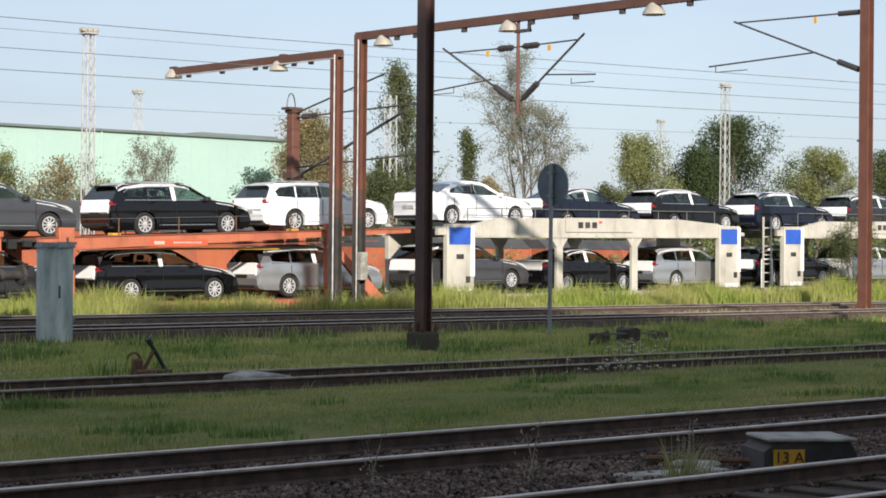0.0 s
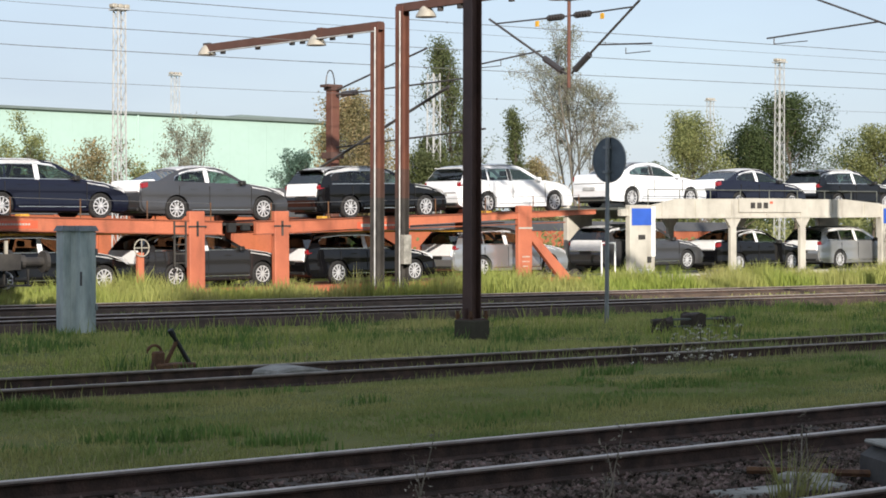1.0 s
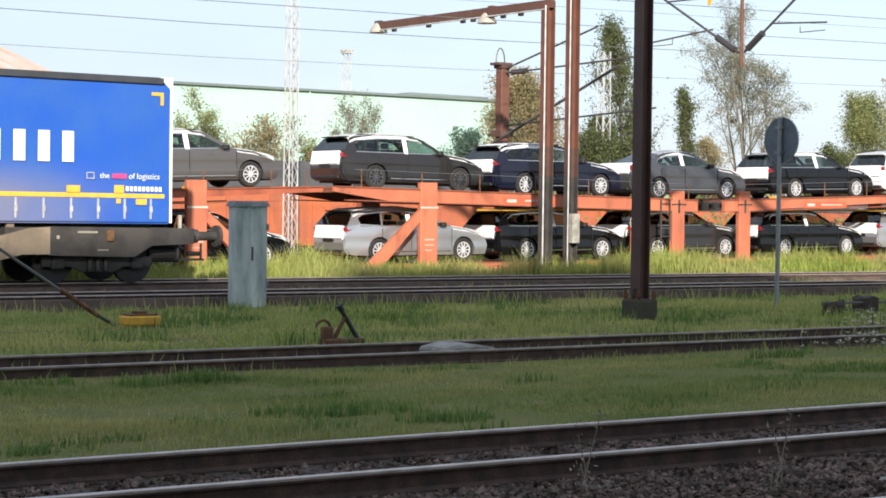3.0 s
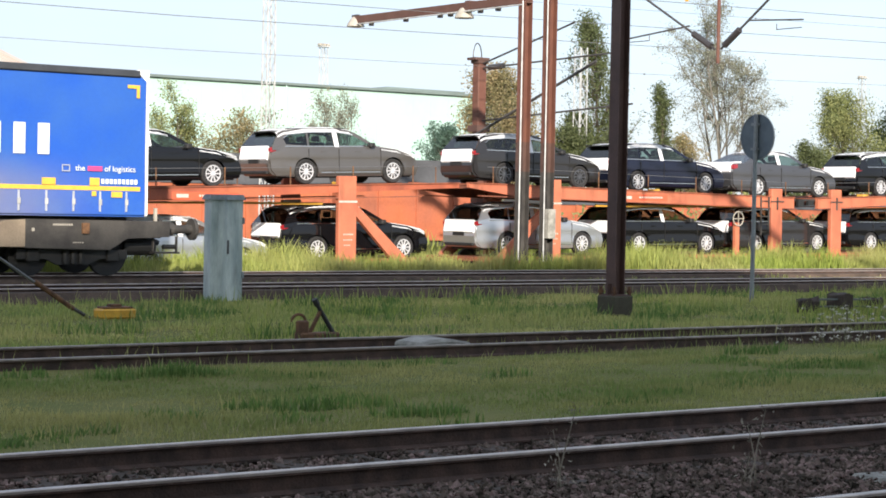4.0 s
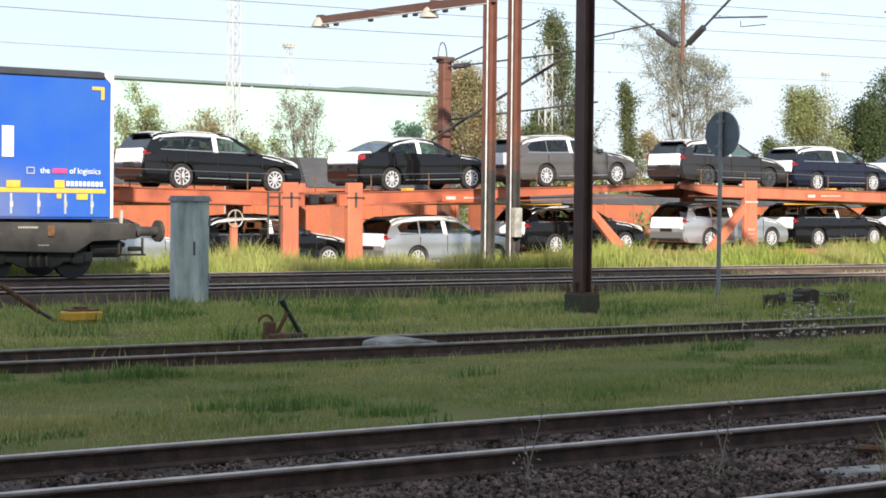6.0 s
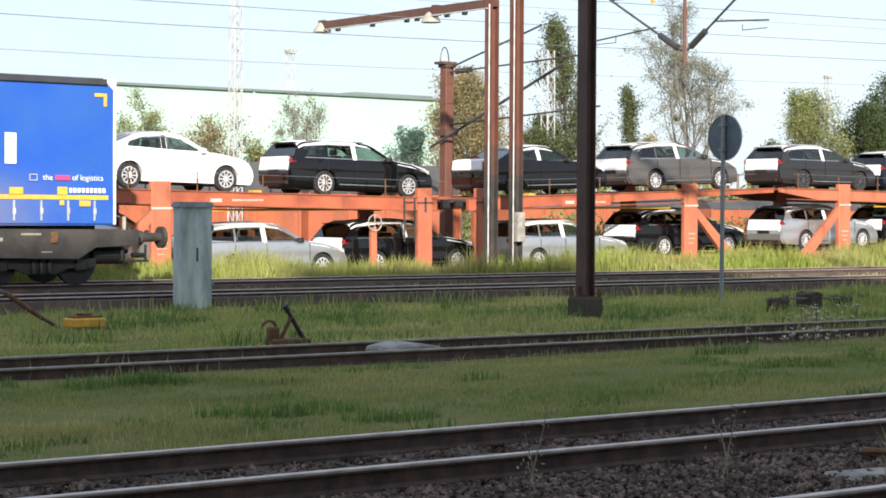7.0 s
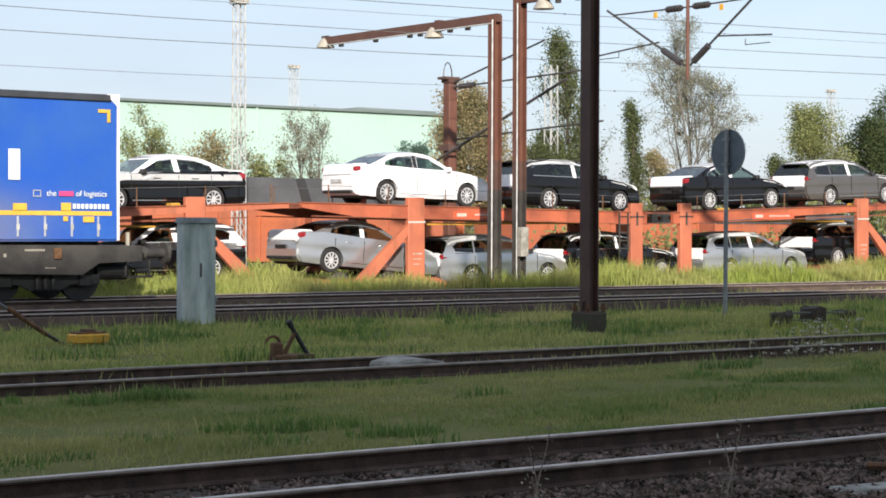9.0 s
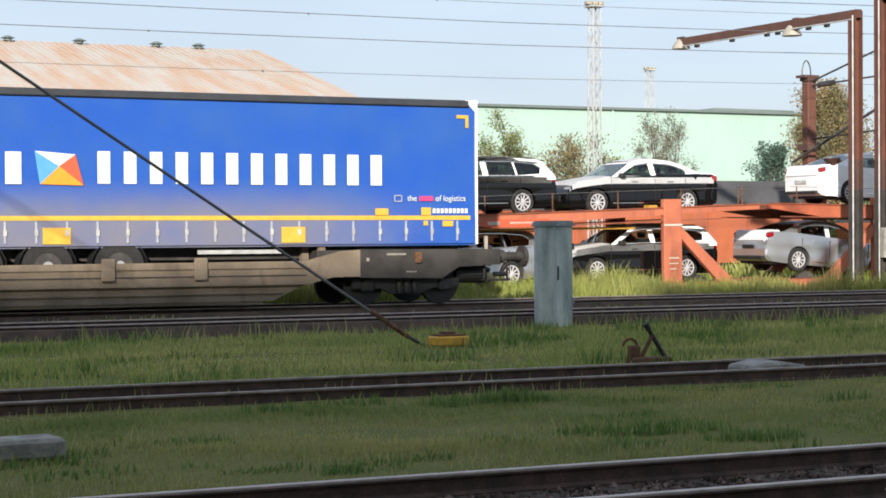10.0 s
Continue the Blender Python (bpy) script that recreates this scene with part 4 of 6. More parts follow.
def trailer():
    t = thing("trailer", pose(0, 36.5, 0), "blue curtain-sided road trailer with plain white lettering blocks", "trailer")
    xl, xr = 5.5, 19.1
    bm = bmesh.new()
    nx = 90
    for k in range(nx):
        xa, xb = xl + (xr - 0.06 - xl) * k / nx, xl + (xr - 0.06 - xl) * (k + 1) / nx
        rows = [1.9, 2.3, 2.8, 3.3, 3.8, 4.28]
        for za, zb in zip(rows, rows[1:]):
            bm.faces.new([bm.verts.new((x, 0.03 * noise.noise((x * 0.8, z * 0.5, 1)) * math.sin((z - 1.9) / 2.38 * math.pi) - 0.004, z)) for x, z in ((xa, za), (xb, za), (xb, zb), (xa, zb))])
    bmesh.ops.remove_doubles(bm, verts=bm.verts, dist=0.001)
    part("curtain", bm, M["tarp"], t, "bright blue tarpaulin curtain", smooth=True)
    part("box", boxes((xl, xr - 0.05, 0.04, 2.5, 1.36, 4.32)), M["tarp_low"], t)
    part("lower_curtain", boxes((xl, xr - 0.06, -0.012, 0.04, 1.4, 1.92)), M["tarp_low"], t, "road-dirty grey-blue lower curtain")
    part("roof_rail", boxes((xl, xr - 0.2, -0.03, 2.55, 4.3, 4.45), bevel=0.02), M["tarp_roof"], t, "dark roof edge")
    bm = bmesh.new()
    prism(bm, [(xr - 0.3, 4.45), (xr, 4.45), (xr, 1.38), (xr - 0.05, 1.38), (xr - 0.05, 4.2)], -0.02, 2.55)
    part("end_wall", bm, M["white"], t, "white front wall and corner")
    part("stripe", boxes((xl, 18.92, -0.022, -0.014, 1.9, 1.99)), M["reflector"], t, "yellow reflective stripe")
    for k in range(22):
        x = 18.6 - k * 0.605
        s = part("buckle", boxes((x - 0.02, x + 0.02, -0.035, -0.014, 1.46, 1.88)), M["buckle"], t, "webbing strap with buckle")
        part("clasp", boxes((x - 0.035, x + 0.035, -0.05, -0.036, 1.6, 1.72)), M["zinc"], s)
    for xa, xb, za, zb in ((9.65, 10.2, 1.44, 1.76), (14.58, 15.1, 1.44, 1.76), (16.68, 16.98, 2.0, 2.14), (17.75, 17.97, 2.0, 2.16), (17.8, 17.9, 1.78, 1.88), (18.25, 18.5, 1.76, 1.88)):
        part("reflector", boxes((xa, xb, -0.04, -0.024, za, zb)), M["reflector"], t, "amber reflector plate")
    part("corner_mark", boxes((18.6, 18.88, -0.03, -0.012, 4.06, 4.13), (18.81, 18.88, -0.03, -0.012, 3.86, 4.06)), M["reflector"], t)
    # name in plain blocks, flag as plain shapes
    bars(t, "name_block", 10.6, 16.97, 2.62, 3.25, 12, M["print_white"], -0.03, 0.48, "plain white lettering block")
    bars(t, "name_block", 6.9, 9.4, 2.6, 3.22, 4, M["print_white"], -0.03, 0.5, "plain white lettering block")
    for pts, mm in (([(9.5, 3.24), (9.98, 2.95), (9.6, 2.6)], "print_cyan"), ([(9.5, 3.24), (10.3, 3.18), (9.98, 2.95)], "print_white"), ([(10.3, 3.18), (10.46, 2.58), (9.98, 2.95)], "print_red"), ([(9.6, 2.6), (9.98, 2.95), (10.46, 2.58)], "print_orange")):
        part("flag_field", prism(bmesh.new(), pts, -0.036, -0.03), M[mm], t, "plain coloured triangle")
    # slogan
    for body, x in (("the", 17.42), ("of logistics", 18.08)):
        c = bpy.data.curves.new("slogan", "FONT")
        c.body, c.size, c.extrude = body, 0.17, 0.001
        c.materials.append(M["print_white"])
        ob = new("slogan", c)
        ob.parent = t
        ob.matrix_basis = pose(x, -0.034, 2.3, 90, 0, 0)
        tagged(ob, "small white slogan words")
    part("slogan_bar", boxes((17.7, 18.03, -0.036, -0.03, 2.3, 2.4)), M["print_pink"], t)
    part("slogan_mark", boxes((17.12, 17.3, -0.036, -0.03, 2.28, 2.3), (17.12, 17.3, -0.036, -0.03, 2.4, 2.42), (17.12, 17.14, -0.036, -0.03, 2.3, 2.4), (17.28, 17.3, -0.036, -0.03, 2.3, 2.4)), M["buckle"], t)
    bars(t, "code_bar", 18.0, 18.86, 2.04, 2.14, 9, M["print_white"], -0.03, 0.7)
    # running gear: tyres, guards, leg
    for x in (8.4, 9.76, 11.19):
        w = part("wheel", disc_y(bmesh.new(), x, 1.0, 0.5, 0.03, 0.36, 28), M["rubber"], t, smooth=False)
        part("rim", disc_y(bmesh.new(), x, 1.0, 0.27, 0.02, 0.1, 20), M["zinc_dark"], w)
        part("hub", disc_y(bmesh.new(), x, 1.0, 0.11, -0.01, 0.05, 12), M["zinc"], w)
        arch = arc(x, 0.98, 0.58, 0, 180, 10)
        bm = prism(bmesh.new(), arch + [(px, pz - 0.02) for px, pz in reversed(arch)], 0.02, 0.38)
        part("mudguard", bm, M["black"], t)
    part("underside", boxes((5.6, 18.9, 0.9, 1.0, 0.75, 1.36)), M["black"], t)
    part("chassis_rail", boxes((5.6, 18.9, 0.55, 0.75, 1.1, 1.36), (5.6, 18.9, 1.8, 2.0, 1.1, 1.36)), M["frame_dark"], t)
    part("side_guard", boxes((12.8, 14.6, 0.0, 0.05, 1.22, 1.3)), M["zinc"], t, "pale side guard rail")
    part("landing_leg", boxes((15.2, 15.35, 0.4, 0.55, 0.9, 1.36), (15.45, 15.6, 0.1, 0.2, 1.15, 1.34)), M["frame_brown"], t)


def flat_wagon():
    t = thing("flat_wagon", pose(0, 36.5, 0), "brown pocket wagon under the blue trailer", "wagon")
    # side sill: deep in the pocket, shallow over the bogie
    bm = bmesh.new()
    prism(bm, [(-1.0, 1.03), (15.1, 1.06), (15.9, 1.26), (16.3, 1.28), (16.3, 0.72), (15.7, 0.72), (15.2, 0.6), (-1.0, 0.6)], -0.1, 0.06)
    part("side_sill", bm, M["frame_brown"], t, "long brown side sill, streaked with dirt")
    bm = bmesh.new()
    prism(bm, [(-1.0, 0.58), (15.1, 0.58), (14.4, 0.26), (-1.0, 0.26)], 0.0, 0.12)
    part("pocket_side", bm, M["frame_brown"], t)
    part("rub_strip", boxes((-1.0, 15.2, -0.14, -0.1, 0.92, 1.03), (-1.0, 15.2, -0.13, -0.1, 0.58, 0.64)), M["frame_brown"], t)
    part("pocket_lip", boxes((-1.0, 14.6, -0.05, 0.0, 0.4, 0.46), bevel=0.01), M["frame_brown"], t)
    part("pocket_floor", boxes((-1.0, 14.2, 0.05, 2.4, 0.2, 0.27)), M["frame_brown"], t)
    part("sill_rib", boxes((-1.0, 15.1, -0.115, -0.1, 0.76, 0.785)), M["frame_dark"], t)
    for x in (10.9, 12.8, 8.6):
        part("stanchion", boxes((x - 0.14, x + 0.14, -0.2, -0.14, 0.7, 1.15), bevel=0.02), M["frame_brown"], t)
    bm = bmesh.new()
    prism(bm, [(16.3, 1.29), (19.6, 1.27), (19.6, 0.94), (18.6, 0.9), (18.2, 0.66), (16.3, 0.7)], -0.1, 0.06)
    part("end_sill", bm, M["frame_dark"], t, "dark sill over the bogie")
    part("deck", boxes((15.4, 19.6, 0.06, 2.6, 1.1, 1.27)), M["frame_dark"], t)
    part("kingpin_stand", boxes((17.9, 18.4, 0.9, 1.7, 1.27, 1.36)), M["frame_dark"], t)
    part("end_post", boxes((19.34, 19.4, 0.1, 0.16, 1.27, 1.55)), M["lamp_grey"], t, "pale stake at the wagon end")
    part("hook_bracket", boxes((17.55, 17.7, -0.16, -0.1, 1.0, 1.22)), M["rust"], t)
    bars(t, "marking_bar", 16.42, 16.52, 1.04, 1.11, 1, M["lamp_grey"], -0.104)
    bars(t, "marking_bar", 16.9, 17.35, 1.16, 1.2, 9, M["lamp_grey"], -0.104, 0.75)
    bars(t, "marking_bar", 17.35, 17.6, 0.8, 0.825, 5, M["lamp_grey"], -0.104)
    for y in (0.45, 2.05):
        b = part("buffer", tubes(((19.5, y, 1.1), (19.95, y, 1.1), 0.15), ((19.95, y, 1.1), (20.4, y, 1.1), 0.1), ((20.4, y, 1.1), (20.48, y, 1.1), 0.24), n=14), M["frame_dark"], t)
    part("coupling", tubes(((19.6, 1.27, 0.95), (20.05, 1.27, 0.78), 0.06), n=8), M["black"], t)
    part("brake_hose", tubes(((19.7, 0.4, 0.72), (20.0, 0.4, 0.72), 0.05), n=8), M["black"], t)
    part("step", boxes((19.3, 19.9, 0.0, 0.25, 0.58, 0.62), (19.3, 19.34, 0.1, 0.14, 0.62, 0.95), (19.86, 19.9, 0.1, 0.14, 0.62, 0.95)), M["frame_dark"], t)
    part("brake_cylinder", tubes(((18.75, 0.5, 0.72), (19.5, 0.5, 0.72), 0.19), ((18.6, 0.9, 0.66), (19.3, 0.9, 0.66), 0.13), n=14), M["black"], t)
    part("under_frame", boxes((15.6, 19.4, 0.7, 1.9, 0.62, 1.12)), M["black"], t)
    bogie(t, (16.6, 18.4), 0.54, 0.44, 0.5)
    bogie(t, (1.2, 3.0), 0.54, 0.42, 0.5)


def bogie(parent, xs, zc, r, y0):
    mid = sum(xs) / 2
    bm = bmesh.new()
    prism(bm, [(xs[0] - 0.35, zc + 0.12), (xs[1] + 0.35, zc + 0.12), (xs[1] + 0.35, zc - 0.08), (xs[1] - 0.3, zc - 0.08), (mid + 0.35, zc - 0.2), (mid - 0.35, zc - 0.2), (xs[0] + 0.3, zc - 0.08), (xs[0] - 0.35, zc - 0.08)], y0 - 0.3, y0 - 0.2)
    b = part("bogie_frame", bm, M["black"], parent)
    for x in xs:
        part("wheelset", tubes(((x, y0 - 0.08, zc), (x, y0 + 0.05, zc), r), ((x, y0 + 1.45, zc), (x, y0 + 1.58, zc), r), ((x, y0, zc), (x, y0 + 1.5, zc), 0.08), n=24), M["black"], b, "steel wheelset")
        part("axle_box", boxes((x - 0.14, x + 0.14, y0 - 0.36, y0 - 0.2, zc - 0.14, zc + 0.14), bevel=0.03), M["black"], b)
    for x in (mid - 0.18, mid, mid + 0.18):
        part("spring", tubes(((x, y0 - 0.3, zc - 0.18), (x, y0 - 0.3, zc + 0.1), 0.07), n=8), M["black"], b)


trailer()
flat_wagon()

# ---- background: sheds, parked wagons ----


def warehouse():
    t = thing("warehouse", pose(0, 86.0, 0), "long pale mint-green metal warehouse with dark eaves", "building")
    x0, x1, h = 30.0, 66.0, 7.97
    n = 30
    for k in range(n):
        xa, xb = x0 + (x1 - x0) * k / n, x0 + (x1 - x0) * (k + 1) / n
        part("wall_panel", boxes((xa + 0.002, xb - 0.002, 0, 0.2, 0, h)), M["mint"], t)
    part("wall", boxes((x0, x1, 0.21, 30, 0, h - 0.1)), M["mint"], t)
    part("eave", boxes((x0 - 0.2, x1 + 0.2, -0.2, 0.4, h, h + 0.13)), M["mint_trim"], t, "dark eaves strip")
    bm = bmesh.new()
    prism(bm, [(59.6, h + 0.1), (61.6, h + 0.5), (x1 + 1.0, h + 0.47), (x1 + 1.0, h + 0.1)], 3.0, 29.0)
    part("roof", bm, M["mint_trim"], t, "low dark roof")
    part("downpipe", tubes(((53.0, -0.08, 0), (53.0, -0.08, h), 0.06), n=8), M["mint"], t)


def shed():
    t = thing("shed", pose(0, 0, 0), "large shed with a pale rust-streaked metal roof", "building")
    xr = 35.6
    part("wall", boxes((-30, xr - 0.3, 79.7, 104, 0, 7.55)), M["shed_wall"], t)
    bm = bmesh.new()
    prism(bm, [(79.2, 7.7), (92.0, 10.95), (104.8, 7.7), (104.8, 7.55), (92.0, 10.8), (79.2, 7.55)], -30, xr, "x")
    part("roof", bm, M["shed_roof"], t, "pale corrugated roof with rust streaks")
    bm = bmesh.new()
    for k in range(150):
        x = -14 + k * 0.33
        if x < xr:
            beam(bm, (x, 79.3, 7.74), (x, 91.9, 10.96), 0.05, 0.03)
    part("rib", bm, M["shed_roof"], t)
    for x in (22.6, 26.1, 30.0, 32.2):
        part("roof_vent", tubes(((x, 91.6, 10.9), (x, 91.6, 11.02), 0.2), ((x, 91.6, 11.02), (x, 91.6, 11.14), 0.36, 0.12), n=10), M["mint_trim"], t)


warehouse()
shed()


def parked_wagon(x0, x1, low, high, z_mid, z_top, label):
    t = thing("parked_wagon", pose(0, 56.0, 0), label, "wagon", "parked wagons in the yard")
    part("side", boxes((x0, x1, 0, 2.6, 0.5, z_mid)), M[low], t)
    n = max(3, int((x1 - x0) / 1.5))
    for k in range(n + 1):
        x = x0 + (x1 - x0) * k / n
        part("rib", boxes((x - 0.05, x + 0.05, -0.05, 0, 0.5, z_mid)), M[low], t)
    bm = bmesh.new()
    prism(bm, [(-0.05, z_mid), (0.5, z_top), (2.1, z_top), (2.65, z_mid)], x0, x1, "x")
    part("roof", bm, M[high], t)
    for x in (x0 + 1.2, x0 + 2.8, x1 - 2.8, x1 - 1.2):
        part("wheelset", disc_y(bmesh.new(), x, 0.42, 0.42, 0.3, 0.5, 18), M["frame_dark"], t)
    part("floor_frame", boxes((x0, x1, 0.1, 2.5, 0.3, 0.5)), M["frame_dark"], t)


for x0, x1 in ((10.0, 22.6), (23.0, 36.4), (36.8, 43.4)):
    parked_wagon(x0, x1, "old_orange", "old_dark", 2.35, 3.4, "parked orange wagon with dark sloping cover")
for x0, x1 in ((46.0, 55.5), (56.5, 66.0)):
    parked_wagon(x0, x1, "old_orange", "old_dark", 1.9, 2.3, "low parked brown-orange wagon")

# ---- trees ----


def leaf_mesh(name, c, size, rng):
    """A small four-cornered leaf at each of the places c."""
    n = len(c)
    u, v = rng.normal(0, 1, (n, 3)), rng.normal(0, 1, (n, 3))
    u /= np.linalg.norm(u, axis=1)[:, None]
    v /= np.linalg.norm(v, axis=1)[:, None]
    s = size * rng.uniform(0.5, 1.2, (n, 1))
    vs = np.stack([c + u * s * 0.5, c + v * s * 0.34, c - u * s * 0.5, c - v * s * 0.34], 1).reshape(-1, 3)
    me = bpy.data.meshes.new(name)
    me.from_pydata(vs.tolist(), [], np.arange(4 * n).reshape(n, 4).tolist())
    return me


HABIT = {
    # stems, spread of limbs and twigs, upward pull by order, length of limbs and twigs, twigs a joint, where limbs begin
    "round": (1, 0.95, 0.8, (0.03, 0.12, 0.05), 0.62, 0.55, 1, 0.2),
    "column": (1, 0.5, 0.5, (0.02, 0.3, 0.25), 0.36, 0.5, 1, 0.12),
    "airy": (5, 0.7, 0.85, (0.08, 0.1, -0.14), 0.58, 0.6, 2, 0.36),
    "ragged": (5, 0.65, 0.75, (0.06, 0.1, 0.1), 0.5, 0.6, 1, 0.15),
}


def tree(name, x, y, top, r, base, leaf, label, seed, leaves=2600, size=0.16, trunk="bark", gaps=0.4, limbs=14, habit="round"):
    """A grown tree: stems fork into limbs and twigs, leaves sit in uneven clumps along the twigs."""
    rng = np.random.default_rng(seed)
    stems, sp1, sp2, pull, len1, len2, kids, start = HABIT[habit]
    segs, tips = [], []

    def grow(p, d, length, lev):
        n = (7, 5, 4)[lev]
        for k in range(n):
            f = (k + 1) / n
            d = d + rng.normal(0, (0.07, 0.14, 0.2)[lev], 3) + np.array((0, 0, pull[lev]))
            d = d / np.linalg.norm(d)
            q = p + d * length / n
            segs.append((p, q, lev, k / n, f))
            if lev < 2 and f > (start if lev == 0 else 0.2):
                count = max(1, round(limbs / stems / 5)) if lev == 0 else kids
                for _ in range(count):
                    side = np.cross(d, rng.normal(0, 1, 3))
                    side /= np.linalg.norm(side)
                    sp = (sp1, sp2)[lev] * rng.uniform(0.7, 1.25)
                    grow(q, d * math.cos(sp) + side * math.sin(sp), length * (len1, len2)[lev] * (1.15 - (0.85 if lev == 0 else 0.6) * f) * rng.uniform(0.55, 1.2), lev + 1)
            if lev == 2:
                tips.append(q)
            p = q
        if lev:
            tips.append(p)

    for k in range(stems):
        lean = 0.0 if stems == 1 else rng.uniform(0.15, 0.45)
        ang = math.tau * (k + rng.uniform(-0.3, 0.3)) / stems
        grow(np.zeros(3), np.array((math.cos(ang) * lean, math.sin(ang) * lean, 1.0)), rng.uniform(0.75, 1.0) if stems > 1 else 1.0, 0)
    tip = np.array(tips)
    fit = np.array((r / np.quantile(np.hypot(tip[:, 0], tip[:, 1]), 0.93),) * 2 + (top * 0.98 / np.quantile(tip[:, 2], 0.995),))
    t = thing(name, pose(x, y, ground_z(x, y)), label, "tree" if name == "tree" else "bush")
    bm, lb = bmesh.new(), bmesh.new()
    thick = 0.0105 * top + 0.015
    for p, q, lev, f0, f1 in segs:
        w = thick * (1.0, 0.36, 0.12)[lev] / (1 if stems == 1 else 1.5)
        a_, b_ = Vector(p * fit), Vector(q * fit)
        if lev == 0 and f0 == 0:
            a_.z = -0.15
        if lev == 0:
            tube(bm, a_, b_, w * (1 - 0.8 * f0), w * (1 - 0.8 * f1), n=7, caps=False)
        else:
            tube(lb, a_, b_, w * (1 - 0.7 * f0), w * (1 - 0.7 * f1), n=4 if lev == 1 else 3, caps=False)
    part("trunk", bm, M[trunk], t)
    tagged(part("branchwork", lb, M[trunk], t), kind="stuff")
    tip = tip * fit
    tip = tip[tip[:, 2] > base * 0.8]
    weight = rng.lognormal(0, 1.1 if habit == "airy" else 0.75, len(tip))
    n = leaves * 6
    near = rng.choice(len(tip), n, p=weight / weight.sum())
    c = tip[near] + np.clip(rng.normal(0, 1, (n, 3)), -1.7, 1.7) * r * gaps * 0.44 * rng.uniform(0.3, 1.0, (n, 1))
    c = c[(c[:, 2] > base * 0.75) & (c[:, 2] < top * 1.02)]
    me = leaf_mesh("crown", c, size * 0.68, rng)
    me.materials.append(M[leaf])
    shared("crown", me, t)
    return t


tree("tree", 64.5, 65, 11.7, 2.7, 3.4, "leaf_grey", "tall sparse silver-grey birch, half bare", 1, 5600, 0.125, "birch", 0.2, 48, "airy")
tree("tree", 54.1, 62, 9.9, 1.45, 2.0, "leaf_green", "slim upright dark green poplar", 2, 3000, 0.17, "bark", 0.5, 34, "column")
tree("tree", 57.9, 62, 7.0, 1.0, 2.0, "leaf_green", "small upright green poplar", 3, 1700, 0.16, "bark", 0.55, 24, "column")
tree("tree", 73.3, 65, 7.7, 1.75, 1.5, "leaf_light", "bright green bushy young tree", 4, 4600, 0.17, "bark", 0.5, 30)
tree("tree", 80.6, 65, 9.0, 2.6, 1.5, "leaf_dark", "dense tall dark green tree", 5, 5200, 0.2, "bark", 0.42, 26)
tree("tree", 77.0, 66, 7.2, 1.9, 1.0, "leaf_dark", "dark green rounded broadleaf tree", 6, 3400, 0.2, "bark", 0.42, 18)
tree("tree", 88.5, 66, 7.6, 2.4, 1.0, "leaf_light", "olive green tree in the row", 7, 4200, 0.2, "bark", 0.45, 20)
tree("tree", 95.5, 66, 7.7, 2.6, 1.0, "leaf_green", "green tree in the row", 8, 4200, 0.2, "bark", 0.45, 20)
tree("tree", 103, 66, 7.8, 2.8, 1.0, "leaf_green", "green tree at the end of the row", 9, 4200, 0.2, "bark", 0.45, 20)
tree("tree", 47.3, 60, 7.3, 1.9, 1.0, "leaf_autumn", "brown-green autumn broadleaf tree", 10, 5200, 0.16, "bark", 0.45, 32)
tree("tree", 44.3, 60.5, 4.9, 0.9, 0.6, "leaf_teal", "low blue-green willow-like tree", 16, 1700, 0.14, "bark", 0.5, 18)
tree("tree", 46.2, 59.5, 4.6, 1.3, 0.6, "leaf_autumn", "low brown autumn tree", 11, 2600, 0.16, "bark", 0.45, 16)
tree("tree", 50.6, 61, 5.0, 1.5, 0.6, "leaf_green", "low green tree behind the masts", 12, 2600, 0.16, "bark", 0.45, 16)
tree("tree", 52.6, 61.5, 5.6, 1.2, 0.6, "leaf_green", "green tree behind the masts", 13, 2200, 0.16, "bark", 0.45, 16)
tree("tree", 60.8, 64, 5.0, 1.5, 0.6, "leaf_autumn", "thin brownish half-bare tree", 14, 1500, 0.15, "bark", 0.4, 16)
tree("tree", 68.8, 64, 5.0, 1.3, 0.6, "leaf_green", "small rounded green broadleaf tree", 15, 2200, 0.17, "bark", 0.45, 14)
for k, (x, top, r, lf) in enumerate(((20.5, 5.0, 1.6, "leaf_autumn"), (24.5, 5.4, 1.7, "leaf_light"), (28.3, 5.0, 1.6, "leaf_autumn"), (32.3, 5.9, 1.3, "leaf_light"), (34.6, 5.1, 1.7, "leaf_autumn"), (37.0, 4.3, 1.2, "leaf_light"))):
    tree("tree", x, 60, top, r, 1.0, lf, "loose bush-like tree with yellowing leaves", 20 + k, 1600, 0.15, "bark", 0.42, 24, "ragged")
tree("tree", 39.4, 60, 6.1, 1.2, 1.5, "leaf_grey", "thin half-bare young tree", 27, 1300, 0.12, "bark", 0.34, 26, "airy")
tree("bush", 57.3, 40.7, 2.9, 0.9, 0.2, "leaf_green", "leafy bush beside the car train", 31, 1800, 0.1, "bark", 0.6, 20, "ragged")


def hedge(x0, x1, y, h, leaf, label, seed, count, size):
    rng = np.random.default_rng(seed)
    t = thing("hedge", pose(0, 0, 0), label, "hedge", kind="stuff")
    c = []
    for x in rng.uniform(x0, x1, count * 2):
        hh = h * (0.65 + 0.55 * noise.noise((x * 0.35, seed, 0)) + 0.25 * noise.noise((x * 1.3, seed, 4)))
        c.append((x, y + rng.normal(0, 0.5), rng.uniform(0, max(0.3, hh))))
    me = leaf_mesh("foliage", np.array(c), size, rng)
    me.materials.append(M[leaf])
    shared("foliage", me, t)


